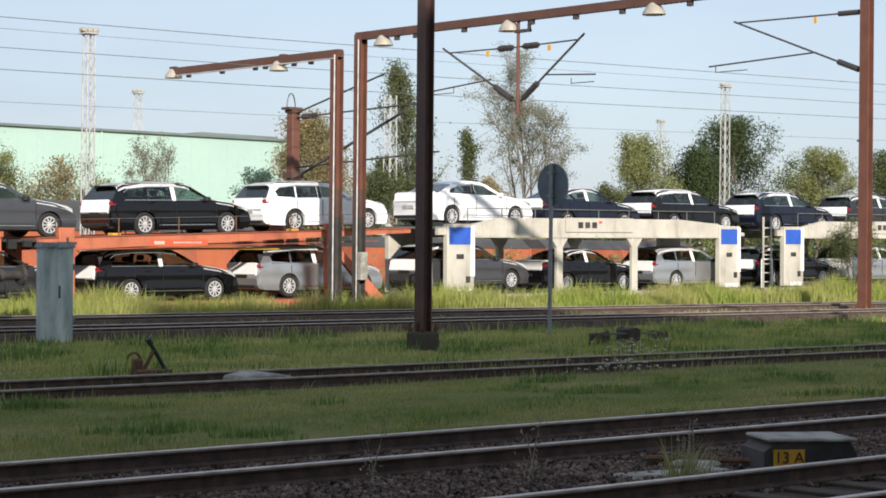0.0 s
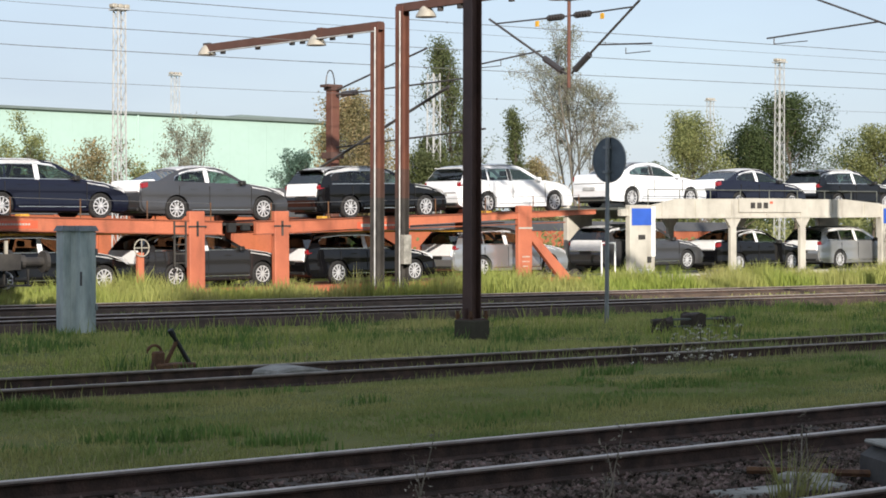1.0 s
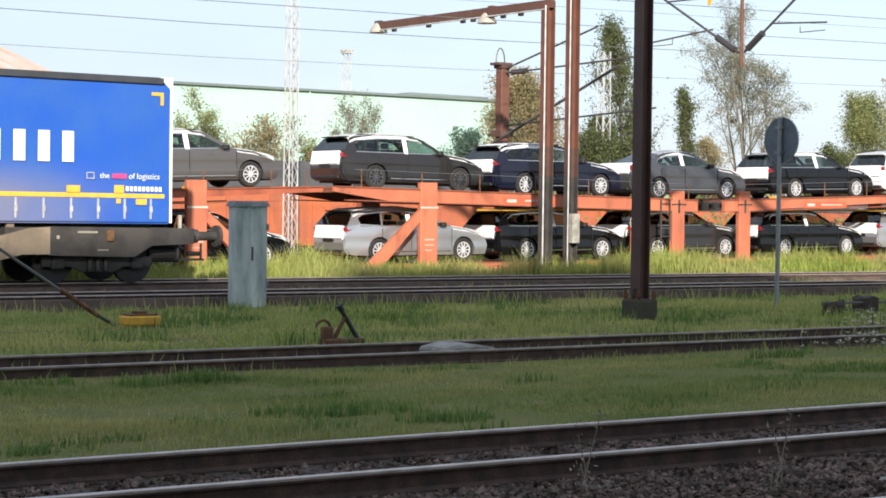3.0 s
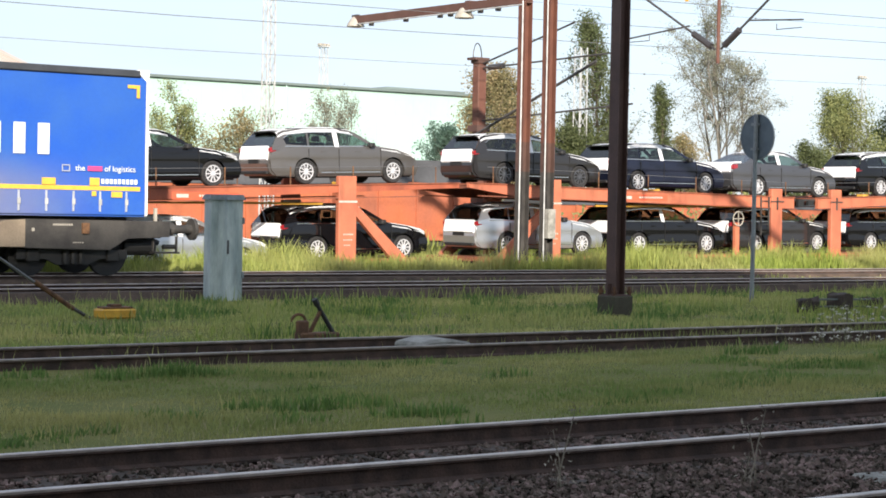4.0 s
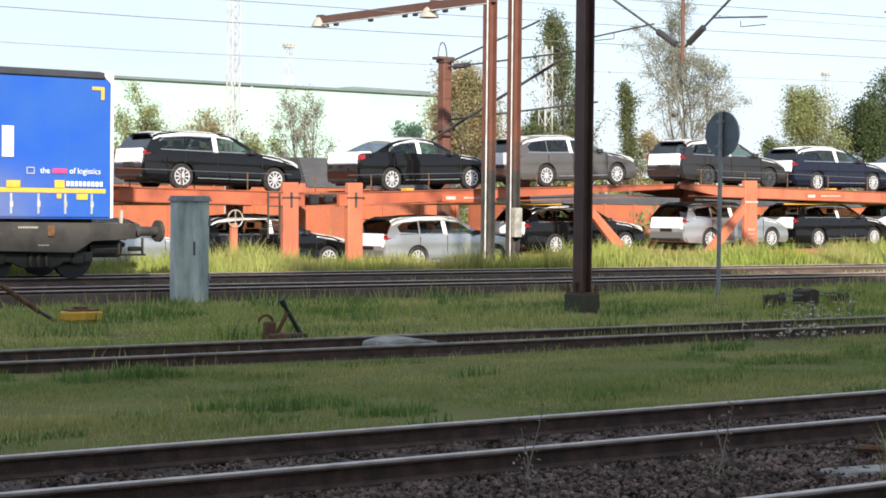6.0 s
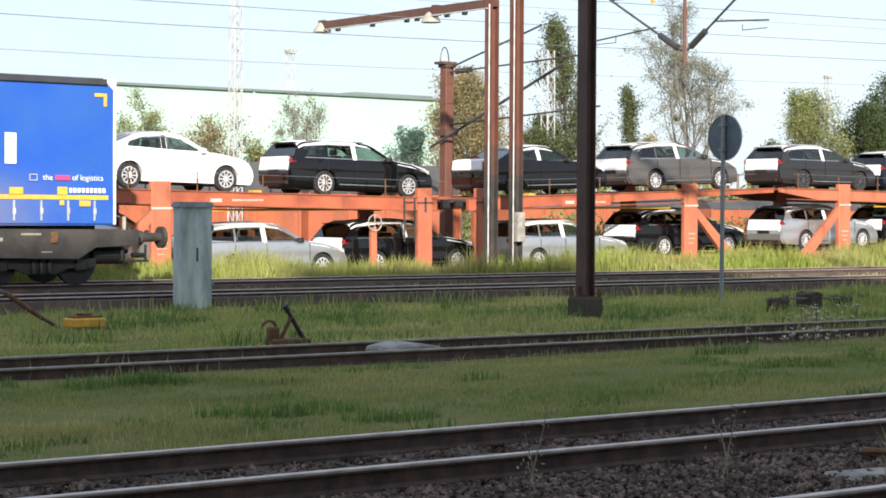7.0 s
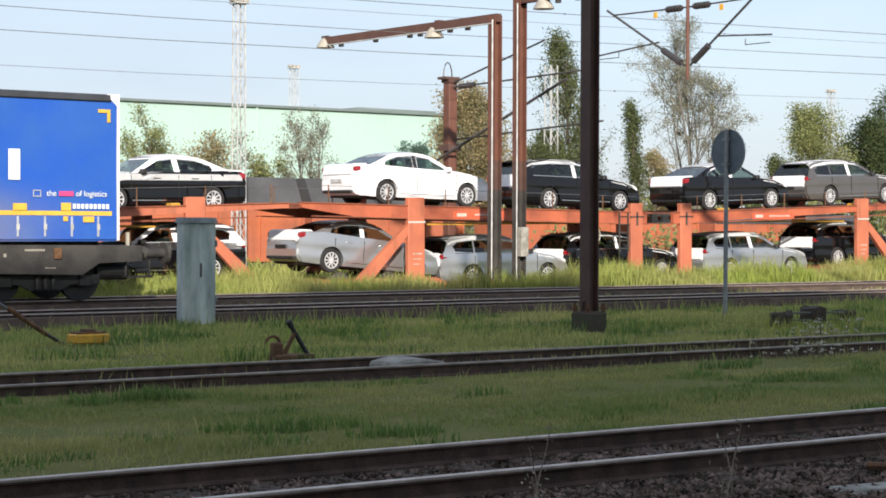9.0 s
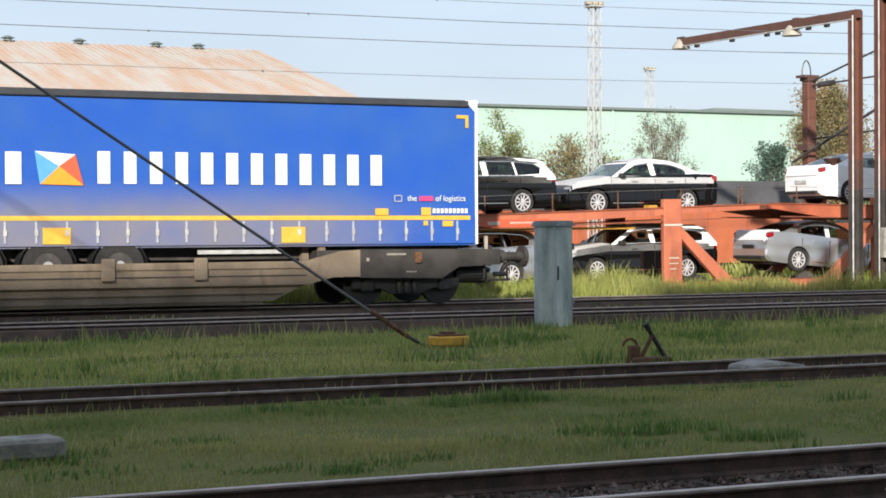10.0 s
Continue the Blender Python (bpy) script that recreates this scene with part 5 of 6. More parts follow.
hedge(44, 92, 51.5, 2.2, "leaf_light", "ragged green scrub behind the car train", 41, 9000, 0.2)
hedge(50, 130, 74, 3.9, "leaf_light", "far green scrub line", 42, 12000, 0.35)
hedge(60, 220, 120, 7.0, "leaf_light", "distant tree line", 43, 9000, 0.8)
hedge(12, 44, 62.5, 2.6, "leaf_autumn", "scrub before the warehouse", 44, 6000, 0.2)

# ---- cars ----


def crown(x, z):
    e1 = min(1, max(0, (abs(x) - 1.45) / 0.95)) ** 2
    e2 = min(1, max(0, (z - 0.62) / 0.4)) ** 2
    e3 = min(1, max(0, (0.5 - z) / 0.3)) ** 2
    waist = 0.022 * math.exp(-((z - 0.6) / 0.11) ** 2)        # hollow under the shoulder line
    return (1 - 0.13 * e1) * (1 - 0.05 * e2 - 0.03 * e3 - waist)


def glass_y(z):
    return 0.835 - max(0, z - 0.95) * 0.44


def wheel_meshes():
    out = {}
    bm = bmesh.new()
    n = 28
    prof = [(0.215, -0.02), (0.3, 0.0), (0.325, -0.025), (0.33, -0.06), (0.33, -0.17), (0.3, -0.2), (0.2, -0.2)]
    rings = [[bm.verts.new((r * math.cos(k * math.tau / n), yy, r * math.sin(k * math.tau / n))) for k in range(n)] for r, yy in prof]
    for a_, b_ in zip(rings, rings[1:]):
        for k in range(n):
            bm.faces.new((a_[k], a_[(k + 1) % n], b_[(k + 1) % n], b_[k]))
    bm.faces.new(rings[-1])
    me = bpy.data.meshes.new("tyre")
    bmesh.ops.recalc_face_normals(bm, faces=bm.faces)
    bm.to_mesh(me)
    bm.free()
    me.materials.append(M["rubber"])
    out["tyre"] = me
    for key in ("rim", "rim_dark"):
        bm = bmesh.new()
        ro = [[bm.verts.new((r * math.cos(k * math.tau / n), yy, r * math.sin(k * math.tau / n))) for k in range(n)] for r, yy in ((0.218, -0.018), (0.222, -0.008), (0.2, -0.006), (0.195, -0.03))]
        for a_, b_ in zip(ro, ro[1:]):
            for k in range(n):
                bm.faces.new((a_[k], a_[(k + 1) % n], b_[(k + 1) % n], b_[k]))
        tube(bm, (0, -0.05, 0), (0, -0.012, 0), 0.055, 0.045, n=12)
        for k in range(10):
            m = Matrix.Rotation(k * math.tau / 10, 4, "Y")
            box(bm, 0.045, 0.2, -0.04, -0.012, -0.015, 0.015, m=m)
        me = bpy.data.meshes.new(key)
        bmesh.ops.recalc_face_normals(bm, faces=bm.faces)
        bm.to_mesh(me)
        bm.free()
        me.materials.append(M[key])
        out[key] = me
    bm = bmesh.new()
    tube(bm, (0, -0.06, 0), (0, -0.055, 0), 0.205, n=20)
    me = bpy.data.meshes.new("brake")
    bm.to_mesh(me)
    bm.free()
    me.materials.append(M["black"])
    out["brake"] = me
    return out


WHEEL = wheel_meshes()
SPEC = {
    # lower body above the sill, greenhouse outline, roof line, side windows
    "estate": dict(
        back=[(-2.38, 0.27), (-2.46, 0.36), (-2.475, 0.55), (-2.45, 0.72), (-2.41, 0.97), (-2.33, 1.02)],
        house=[(-2.4, 0.98), (-2.12, 1.36), (-1.95, 1.42), (-1.1, 1.475), (-0.4, 1.48), (0.1, 1.43), (0.3, 1.36), (1.0, 0.95)],
        roof=[(-2.16, 1.345), (-1.95, 1.42), (-1.1, 1.475), (-0.4, 1.48), (0.1, 1.43), (0.2, 1.395)],
        windows=[[(0.72, 1.015), (0.18, 1.300), (-0.28, 1.355), (-0.3, 1.015)], [(-0.46, 1.015), (-0.44, 1.360), (-1.2, 1.355), (-1.25, 1.015)], [(-1.3, 1.015), (-1.26, 1.350), (-1.82, 1.300), (-2.0, 1.2), (-1.95, 1.05)]],
        rear=((-2.385, 1.0, 0.79), (-2.115, 1.36, 0.64)), screen=((0.98, 0.955, 0.81), (0.3, 1.36, 0.64)),
        hatch=[(-2.415, 1.0), (-2.458, 0.74), (-2.475, 0.66)], light=(-2.36, 0.82, 0.98)),
    "saloon": dict(
        back=[(-2.36, 0.27), (-2.44, 0.36), (-2.455, 0.55), (-2.43, 0.78), (-2.39, 1.02), (-2.3, 1.055), (-1.7, 1.07)],
        house=[(-1.95, 1.05), (-1.25, 1.34), (-0.95, 1.41), (-0.4, 1.455), (0.0, 1.43), (0.3, 1.35), (1.0, 0.95)],
        roof=[(-1.22, 1.35), (-0.95, 1.41), (-0.4, 1.455), (0.0, 1.43), (0.2, 1.385)],
        windows=[[(0.72, 1.015), (0.18, 1.280), (-0.28, 1.340), (-0.3, 1.015)], [(-0.46, 1.015), (-0.44, 1.340), (-0.95, 1.300), (-1.35, 1.18), (-1.42, 1.08), (-1.3, 1.02)]],
        rear=((-1.93, 1.04, 0.77), (-1.25, 1.34, 0.65)), screen=((0.98, 0.955, 0.81), (0.3, 1.35, 0.64)),
        hatch=[(-1.95, 1.09), (-2.3, 1.07), (-2.4, 1.03), (-2.44, 0.78)], light=(-2.33, 0.84, 1.015)),
}


def ribbon(bm, line, half, lift, taper=0.0, flap=None):
    """A thin sheet along an (x, z) line, across the car; flap: how far it hangs down at its sides."""
    prev = None
    for k, (x, z) in enumerate(line):
        h = half - taper * k if half else 0.915 * crown(x, z) - 0.02
        cols = [(-1, 0, 0), (-0.6, 0, 0.028), (0, 0, 0.04), (0.6, 0, 0.028), (1, 0, 0)]
        if flap:
            o = glass_y(z - flap + lift[1]) + 0.016 - h if half else 0.915 * crown(x, z - flap) + 0.006 - h
            cols = [(-1, -o, -flap)] + cols + [(1, o, -flap)]
        row = [bm.verts.new((x + lift[0], s * h + o, z + lift[1] + d)) for s, o, d in cols]
        if prev:
            for i in range(len(cols) - 1):
                bm.faces.new((prev[i], prev[i + 1], row[i + 1], row[i]))
        prev = row
    bmesh.ops.solidify(bm, geom=bm.faces[:], thickness=0.008)
    return bm


def car(kind, colour, covers, label, rim="rim", raise_z=0.0):
    """A car, nose towards +x, origin under the middle of its wheelbase."""
    s = SPEC[kind]
    t = thing("car", pose(0, 0, 0), label, "car", "cars on the car train")
    pm = PAINT[colour]
    out = s["back"] + [(0.95, 0.985), (1.5, 0.91), (1.95, 0.82), (2.16, 0.72), (2.26, 0.58), (2.295, 0.45), (2.27, 0.3), (2.16, 0.2)]
    out += [(1.77, 0.2)] + arc(1.395, 0.33, 0.375, -20, 200, 12)[0:] + [(1.0, 0.2), (-1.0, 0.2)] + arc(-1.395, 0.33, 0.375, -20, 200, 12) + [(-1.8, 0.2), (-2.25, 0.22)]
    bm = bmesh.new()
    prism(bm, out, -0.915, 0.915)
    edge = []
    for ed in bm.edges:
        a_, b_ = ed.verts
        if abs(a_.co.y - b_.co.y) < 0.01 and min(a_.co.z, b_.co.z) > 0.24:
            if all(abs(math.hypot(abs(v.co.x) - 1.395, v.co.z - 0.33) - 0.375) > 0.02 for v in (a_, b_)):
                edge.append(ed)
    bmesh.ops.bevel(bm, geom=edge, offset=0.055, segments=2, affect="EDGES")
    for k in range(-5, 6):
        bmesh.ops.bisect_plane(bm, geom=bm.verts[:] + bm.edges[:] + bm.faces[:], plane_co=(k * 0.42, 0, 0), plane_no=(1, 0, 0))
    for z in (0.3, 0.42, 0.55, 0.68, 0.8, 0.9):
        bmesh.ops.bisect_plane(bm, geom=bm.verts[:] + bm.edges[:] + bm.faces[:], plane_co=(0, 0, z), plane_no=(0, 0, 1))
    for v in bm.verts:
        v.co.y *= crown(v.co.x, v.co.z)
        if abs(v.co.y) > 0.7 and 0.27 < v.co.z < 0.36 and abs(v.co.x) < 0.95:
            v.co.y *= 1.012
    part("body", bm, pm, t, smooth=True)
    # greenhouse: side walls with window openings, roof between them
    hs = s["house"]
    ring = [(hs[0][0], 0.9)] + hs + [(hs[-1][0], 0.9)]
    bm = bmesh.new()
    tops = []
    for side in (-1, 1):
        eds = []
        for loop in [ring] + s["windows"]:
            vs = [bm.verts.new((x, side * glass_y(z), z)) for x, z in loop]
            if loop is ring:
                tops.append(vs)
            eds += [bm.edges.new((vs[k], vs[(k + 1) % len(vs)])) for k in range(len(vs))]
        bmesh.ops.triangle_fill(bm, use_beauty=True, use_dissolve=False, edges=eds)
    for k in range(2, len(ring) - 3):
        bm.faces.new((tops[0][k], tops[1][k], tops[1][k + 1], tops[0][k + 1]))
    part("cabin", bm, M["film"] if covers == 2 else pm, t)
    part("seat", boxes((-0.15, 0.35, -0.62, -0.14, 0.45, 0.7), (-0.35, -0.12, -0.6, -0.16, 0.6, 1.12), (-0.36, -0.22, -0.5, -0.26, 1.14, 1.3), bevel=0.03), M["seat"], t)
    part("seat", boxes((-0.15, 0.35, 0.14, 0.62, 0.45, 0.7), (-0.35, -0.12, 0.16, 0.6, 0.6, 1.12), (-0.36, -0.22, 0.26, 0.5, 1.14, 1.3), bevel=0.03), M["seat"], t)
    part("rear_bench", boxes((-1.3, -1.1, -0.62, 0.62, 0.5, 1.1), (-1.32, -1.2, -0.5, -0.25, 1.12, 1.26), (-1.32, -1.2, 0.25, 0.5, 1.12, 1.26), bevel=0.03), M["seat"], t)
    part("dashboard", boxes((0.55, 0.95, -0.7, 0.7, 0.7, 0.97), bevel=0.03), M["seat"], t)
    for side in (-1, 1):
        for w in s["windows"]:
            bm = bmesh.new()
            a_ = [bm.verts.new((x, side * (glass_y(z) - 0.006), z)) for x, z in w]
            bm.faces.new(a_)
            part("side_window", bm, M["glass"] if w is not s["windows"][-1] or kind == "saloon" else M["glass_dark"], t)
        # bright line under and over the windows
        bm = bmesh.new()
        lo_z = 1.0
        xa, xb = s["windows"][-1][-1][0] - 0.05, 0.76
        beam(bm, (xa, side * (glass_y(lo_z) + 0.008), lo_z), (xb, side * (glass_y(lo_z) + 0.008), lo_z), 0.012, 0.02)
        top = [p for w in s["windows"] for p in w[1:-1]]
        top = sorted(top)
        for p, q in zip(top, top[1:]):
            beam(bm, (p[0], side * (glass_y(p[1]) + 0.012), p[1] + 0.012), (q[0], side * (glass_y(q[1]) + 0.012), q[1] + 0.012), 0.012, 0.018)
        part("window_trim", bm, M["chrome"], t)
        bm = bmesh.new()
        pts = [(-0.32, 0.98), (-0.3, 1.38), (-0.43, 1.385), (-0.45, 0.98)]
        a_ = [bm.verts.new((x, side * (glass_y(z) + 0.011), z)) for x, z in pts]
        b_ = [bm.verts.new((x, side * (glass_y(z) - 0.01), z)) for x, z in pts]
        bm.faces.new(a_)
        for k in range(4):
            bm.faces.new((a_[k], b_[k], b_[(k + 1) % 4], a_[(k + 1) % 4]))
        part("door_pillar", bm, M["film"] if covers else M["black"], t, "white protective film" if covers else "")
        mi = boxes((0.58, 0.74, -0.1, 0.1, -0.06, 0.07), bevel=0.03)
        for v in mi.verts:
            v.co += Vector((0, side * 0.93, 1.02))
        part("mirror", mi, pm if not covers else M["black"], t)
        for x in (0.35, -0.75):
            part("door_handle", boxes((x - 0.2, x, side * 0.9 - 0.012, side * 0.9 + 0.012, 0.84, 0.865)), pm, t)
        for x in (0.98, -0.37, -1.32):
            part("door_gap", boxes((x - 0.005, x + 0.005, side * 0.905 - 0.012, side * 0.905 + 0.008, 0.34, 0.93)), M["black"], t)
        part("sill_trim", boxes((-0.95, 0.95, side * 0.905 - 0.012, side * 0.905 + 0.01, 0.295, 0.315)), M["chrome"], t)
        x, za, zb = s["light"]
        bm = boxes((x - 0.085, x + 0.12, min(side * 0.5, side * 0.81), max(side * 0.5, side * 0.81), za + 0.02, zb - 0.01), bevel=0.02)
        for v in bm.verts:
            if v.co.x > x:
                v.co.z += 0.02
            elif kind != "saloon":
                v.co.x += 0.0
        part("tail_light", bm, M["tail_red"], t)
        bm = boxes((1.95, 2.19, min(side * 0.5, side * 0.79), max(side * 0.5, side * 0.79), 0.6, 0.73), bevel=0.025)
        part("headlight", bm, M["lens"], t)
    for name, (p, q) in (("rear_window", s["rear"]), ("windscreen", s["screen"])):
        bm = bmesh.new()
        o = Vector((-0.004 if name == "rear_window" else 0.004, 0, 0.004))
        a_ = [bm.verts.new(Vector(c) + o) for c in ((p[0], -p[2], p[1]), (p[0], p[2], p[1]), (q[0], q[2], q[1]), (q[0], -q[2], q[1]))]
        bm.faces.new(a_)
        part(name, bm, M["glass"] if name == "windscreen" else M["glass_dark"], t)
    if covers == 2:
        # film over the upper half of the sides
        for side in (-1, 1):
            bm = bmesh.new()
            xs = [-2.3, -1.9, -1.4, -0.9, -0.4, 0.1, 0.6, 1.1, 1.6, 2.0]
            top = [min(0.97, 1.0 - 0.13 * max(0, x - 0.95)) for x in xs]
            rows = [[bm.verts.new((x, side * (0.915 * crown(x, zt - d) + 0.008), zt - d)) for x, zt in zip(xs, top)] for d in (0.0, 0.08, 0.16)]
            for a_, b_ in zip(rows, rows[1:]):
                for k in range(len(xs) - 1):
                    bm.faces.new((a_[k], a_[k + 1], b_[k + 1], b_[k]))
            bmesh.ops.solidify(bm, geom=bm.faces[:], thickness=0.004)
            part("side_film", bm, M["film"], t, "white protective film", smooth=True)
    # roof, bonnet and tailgate, under white transport film
    cm = M["film"] if covers else pm
    lb = "white protective film" if covers else ""
    part("roof", ribbon(bmesh.new(), s["roof"], 0.6, (0, 0.014), 0.0, 0.125), cm, t, lb, smooth=True)
    part("bonnet", ribbon(bmesh.new(), [(0.98, 0.99), (1.5, 0.915), (1.95, 0.825), (2.12, 0.75)], 0, (0, 0.012), 0, 0.1), cm, t, lb, smooth=True)
    sheet = [(x - 0.03, z + 0.014) for x, z in s["hatch"]] + [(x + 0.05, z - 0.06) for x, z in reversed(s["hatch"])]
    part("tailgate", prism(bmesh.new(), sheet, -0.69, 0.69), cm, t, lb)
    if kind != "saloon":
        for side in (-1, 1):
            part("roof_rail", tubes(((-1.85, side * 0.6, 1.46), (0.0, side * 0.6, 1.47), 0.016), n=6), M["black"] if colour != "silver" else M["zinc"], t)
        part("spoiler", boxes((-2.24, -2.05, -0.56, 0.56, 1.385, 1.41)), pm if not covers else M["black"], t)
    part("bumper_trim", boxes((-2.485, -2.4, -0.68, 0.68, 0.27, 0.36), bevel=0.02), M["black"], t)
    part("number_recess", boxes((-2.49, -2.46, -0.26, 0.26, 0.56, 0.66)), M["black"] if covers else M["zinc"], t)
    part("grille", boxes((2.2, 2.3, -0.5, 0.5, 0.36, 0.52), bevel=0.02), M["black"], t)
    part("underbody", boxes((-2.2, 2.1, -0.7, 0.7, 0.16, 0.4)), M["black"], t)
    for x in (-1.395, 1.395):
        for side in (-1, 1):
            m = pose(x, side * 0.895, 0.33, 0, 17 * x, 0 if side < 0 else 180)
            w = shared("wheel", WHEEL["tyre"], t, Matrix.Translation((0, 0, 0)) @ m)
            w.matrix_basis = pose(x, side * 0.895, 0.33, 0, 0, 180 if side < 0 else 0)
            shared("rim", WHEEL[rim], w, pose(0, 0.004, 0))
            shared("brake", WHEEL["brake"], w, pose(0, 0, 0))
    return t


# ---- car carrier wagons ----
TRAIN_Y = 43.8


def deck_z(d):
    return 2.06 + 0.024 * abs(d)


def orange_carrier(uc, half, near, out, label, beam_paint="orange", drop=0.0):
    """Two-part orange double-deck wagon. near: middle posts, out: braced end posts, half: deck ends."""
    t = thing("car_carrier", pose(0, 0, 0), label, "wagon", "car carrier wagons")
    for sy in (-1, 1):
        y0, y1 = (-1.45, -1.33) if sy < 0 else (1.33, 1.45)
        for d0, d1 in ((0.55, half), (-half, -0.55)):
            bm = bmesh.new()
            za, zb = deck_z(d0), deck_z(d1)
            prism(bm, [(d0, za - 0.34), (d1, zb - (0.34 if abs(d1) < half else 0.12)), (d1, zb), (d0, za)] if d0 > 0 else [(d0, za - 0.12), (d0 * 0.86, deck_z(d0 * 0.86) - 0.34), (d1, zb - 0.34), (d1, zb), (d0, za)], y0, y1)
            part("deck_beam", bm, M[beam_paint] if sy < 0 else M["orange_dark"], t, "orange side beam of the upper deck")
            part("flange", prism(bmesh.new(), [(d0, za), (d1, zb), (d1, zb + 0.03), (d0, za + 0.03)], y0 - 0.04, y1 + 0.03), M["orange_dark"], t)
            part("lower_flange", prism(bmesh.new(), [(d0 * 0.97, deck_z(d0 * 0.97) - 0.35), (d1 * 0.9, deck_z(d1 * 0.9) - 0.35), (d1 * 0.9, deck_z(d1 * 0.9) - 0.32), (d0 * 0.97, deck_z(d0 * 0.97) - 0.32)], y0 - 0.03, y1 + 0.03), M["orange_dark"], t)
        for d in near:
            part("post", boxes((d - 0.24, d + 0.24, y0 - 0.05, y1, 0.1, 2.36), bevel=0.02), M["orange"], t, "orange upright post")
            part("post_lock", boxes((d - 0.28, d + 0.28, y0 - 0.07, y0 - 0.05, 1.94, 1.98), (d - 0.03, d + 0.03, y0 - 0.07, y0 - 0.05, 1.7, 2.1)), M["frame_dark"], t)
        for d, w in out:
            part("end_post", boxes((d - 0.28, d + 0.28, y0 - 0.05, y1, 0.1, 2.52), bevel=0.02), M["orange"], t, "orange end post")
            part("post_band", boxes((d - 0.29, d + 0.29, y0 - 0.06, y0 - 0.05, 1.82, 1.87)), M["cream"], t)
            bm = bmesh.new()
            e_ = d + w * 2.1
            prism(bm, [(d + 0.2 * w, 1.85), (d + 0.25 * w, 1.5), (e_ - 0.45 * w, 0.12), (e_ + 0.1 * w, 0.12)], y0 - 0.02, y1)
            part("brace", bm, M["orange"], t, "slanting orange brace")
            if sy < 0:
                bars(t, "marking_bar", d - 0.15, d + 0.17, 0.96, 1.0, 5, M["cream"], y0 - 0.052)
                bars(t, "marking_bar", d - 0.15, d + 0.15, 0.82, 0.85, 5, M["cream"], y0 - 0.052)
                bars(t, "marking_bar", d - 0.13, d + 0.08, 0.68, 0.71, 4, M["cream"], y0 - 0.052)
        # low stakes with a wire along the deck edge
        k = -half + 0.9
        while k < half - 0.5:
            if abs(k) > 0.6:
                z = deck_z(k)
                part("stake", tubes(((k, sy * 1.36, z), (k, sy * 1.36, z + 0.5), 0.018), n=5), M["rust"], t)
            k += 1.95
        bm = bmesh.new()
        for d0, d1 in ((0.9, half - 0.7), (-half + 0.7, -0.9)):
            tube(bm, (d0, sy * 1.36, deck_z(d0) + 0.48), (d1, sy * 1.36, deck_z(d1) + 0.48), 0.007, n=4)
        part("guard_wire", bm, M["wire"], t)
    for d0, d1 in ((0.55, half), (-half, -0.55)):
        for y0, y1 in ((-1.33, -0.5), (0.5, 1.33)):
            part("upper_deck", prism(bmesh.new(), [(d0, deck_z(d0) - 0.05), (d1, deck_z(d1) - 0.05), (d1, deck_z(d1)), (d0, deck_z(d0))], y0, y1), M["orange_dark"], t, "worn orange wheel channel")
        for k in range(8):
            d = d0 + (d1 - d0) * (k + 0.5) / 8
            part("cross_bar", boxes((d - 0.06, d + 0.06, -0.5, 0.5, deck_z(d) - 0.12, deck_z(d) - 0.03)), M["orange_dark"], t)
    part("joint_plate", boxes((-0.6, 0.6, -1.3, 1.3, 1.98, 2.05)), M["frame_dark"], t)
    part("joint_box", boxes((-0.35, -0.1, -1.45, -1.35, 1.8, 2.05)), M["black"], t)
    part("joint_box", boxes((0.1, 0.35, -1.45, -1.35, 1.85, 2.0)), M["black"], t)
    e_ = half - 0.6
    line = [(-e_, 0.32), (-8.4, 0.32), (-7.6, 0.32 - drop), (7.0, 0.32 - drop), (8.0, 0.32), (e_, 0.32)]
    part("lower_deck", prism(bmesh.new(), line + [(x, z - 0.12) for x, z in reversed(line)], -1.3, 1.3), M["orange_dark"], t)
    for y0, y1 in ((-1.42, -1.3), (1.3, 1.42)):
        part("lower_sill", prism(bmesh.new(), [(x, z - 0.02) for x, z in line] + [(x, z - 0.32) for x, z in reversed(line)], y0, y1), M["orange"], t)
    for d in (-half + 1.6, -half + 3.2, -0.9, 0.9, half - 3.2, half - 1.6):
        part("wheelset", tubes(((d, -0.82, 0.15), (d, -0.7, 0.15), 0.36), ((d, 0.7, 0.15), (d, 0.82, 0.15), 0.36), ((d, -0.78, 0.15), (d, 0.78, 0.15), 0.08), n=18), M["frame_dark"], t)
    # yellow wheel chocks, ladder, hand wheel, plates
    for d in (-6.2, 3.1, 9.2):
        part("chock", boxes((d - 0.13, d + 0.13, -1.2, -0.9, deck_z(d), deck_z(d) + 0.09), bevel=0.02), M["deck_yellow"], t, "yellow wheel chock")
    part("deck_stripe", boxes((2.6, 8.6, -1.2, -1.14, 1.76, 1.82), (-8.6, -2.6, -1.2, -1.14, 1.76, 1.82)), M["deck_yellow"], t)
    lx = near[0] - 0.5
    bm = bmesh.new()
    for x in (lx - 0.2, lx + 0.15):
        box(bm, x - 0.02, x + 0.02, -1.5, -1.46, 0.9, 2.1)
    for k in range(5):
        box(bm, lx - 0.2, lx + 0.15, -1.49, -1.465, 1.0 + k * 0.24, 1.03 + k * 0.24)
    part("ladder", bm, M["frame_dark"], t)
    px = near[0] - 1.7
    part("hand_brake_post", boxes((px - 0.09, px + 0.09, -1.46, -1.36, 0.1, 1.3)), M["orange"], t)
    bm = cable(bmesh.new(), [(px + 0.22 * math.cos(math.tau * k / 16), -1.5, 1.42 + 0.22 * math.sin(math.tau * k / 16)) for k in range(17)], 0.018)
    tube(bm, (px - 0.22, -1.5, 1.42), (px + 0.22, -1.5, 1.42), 0.014, n=5)
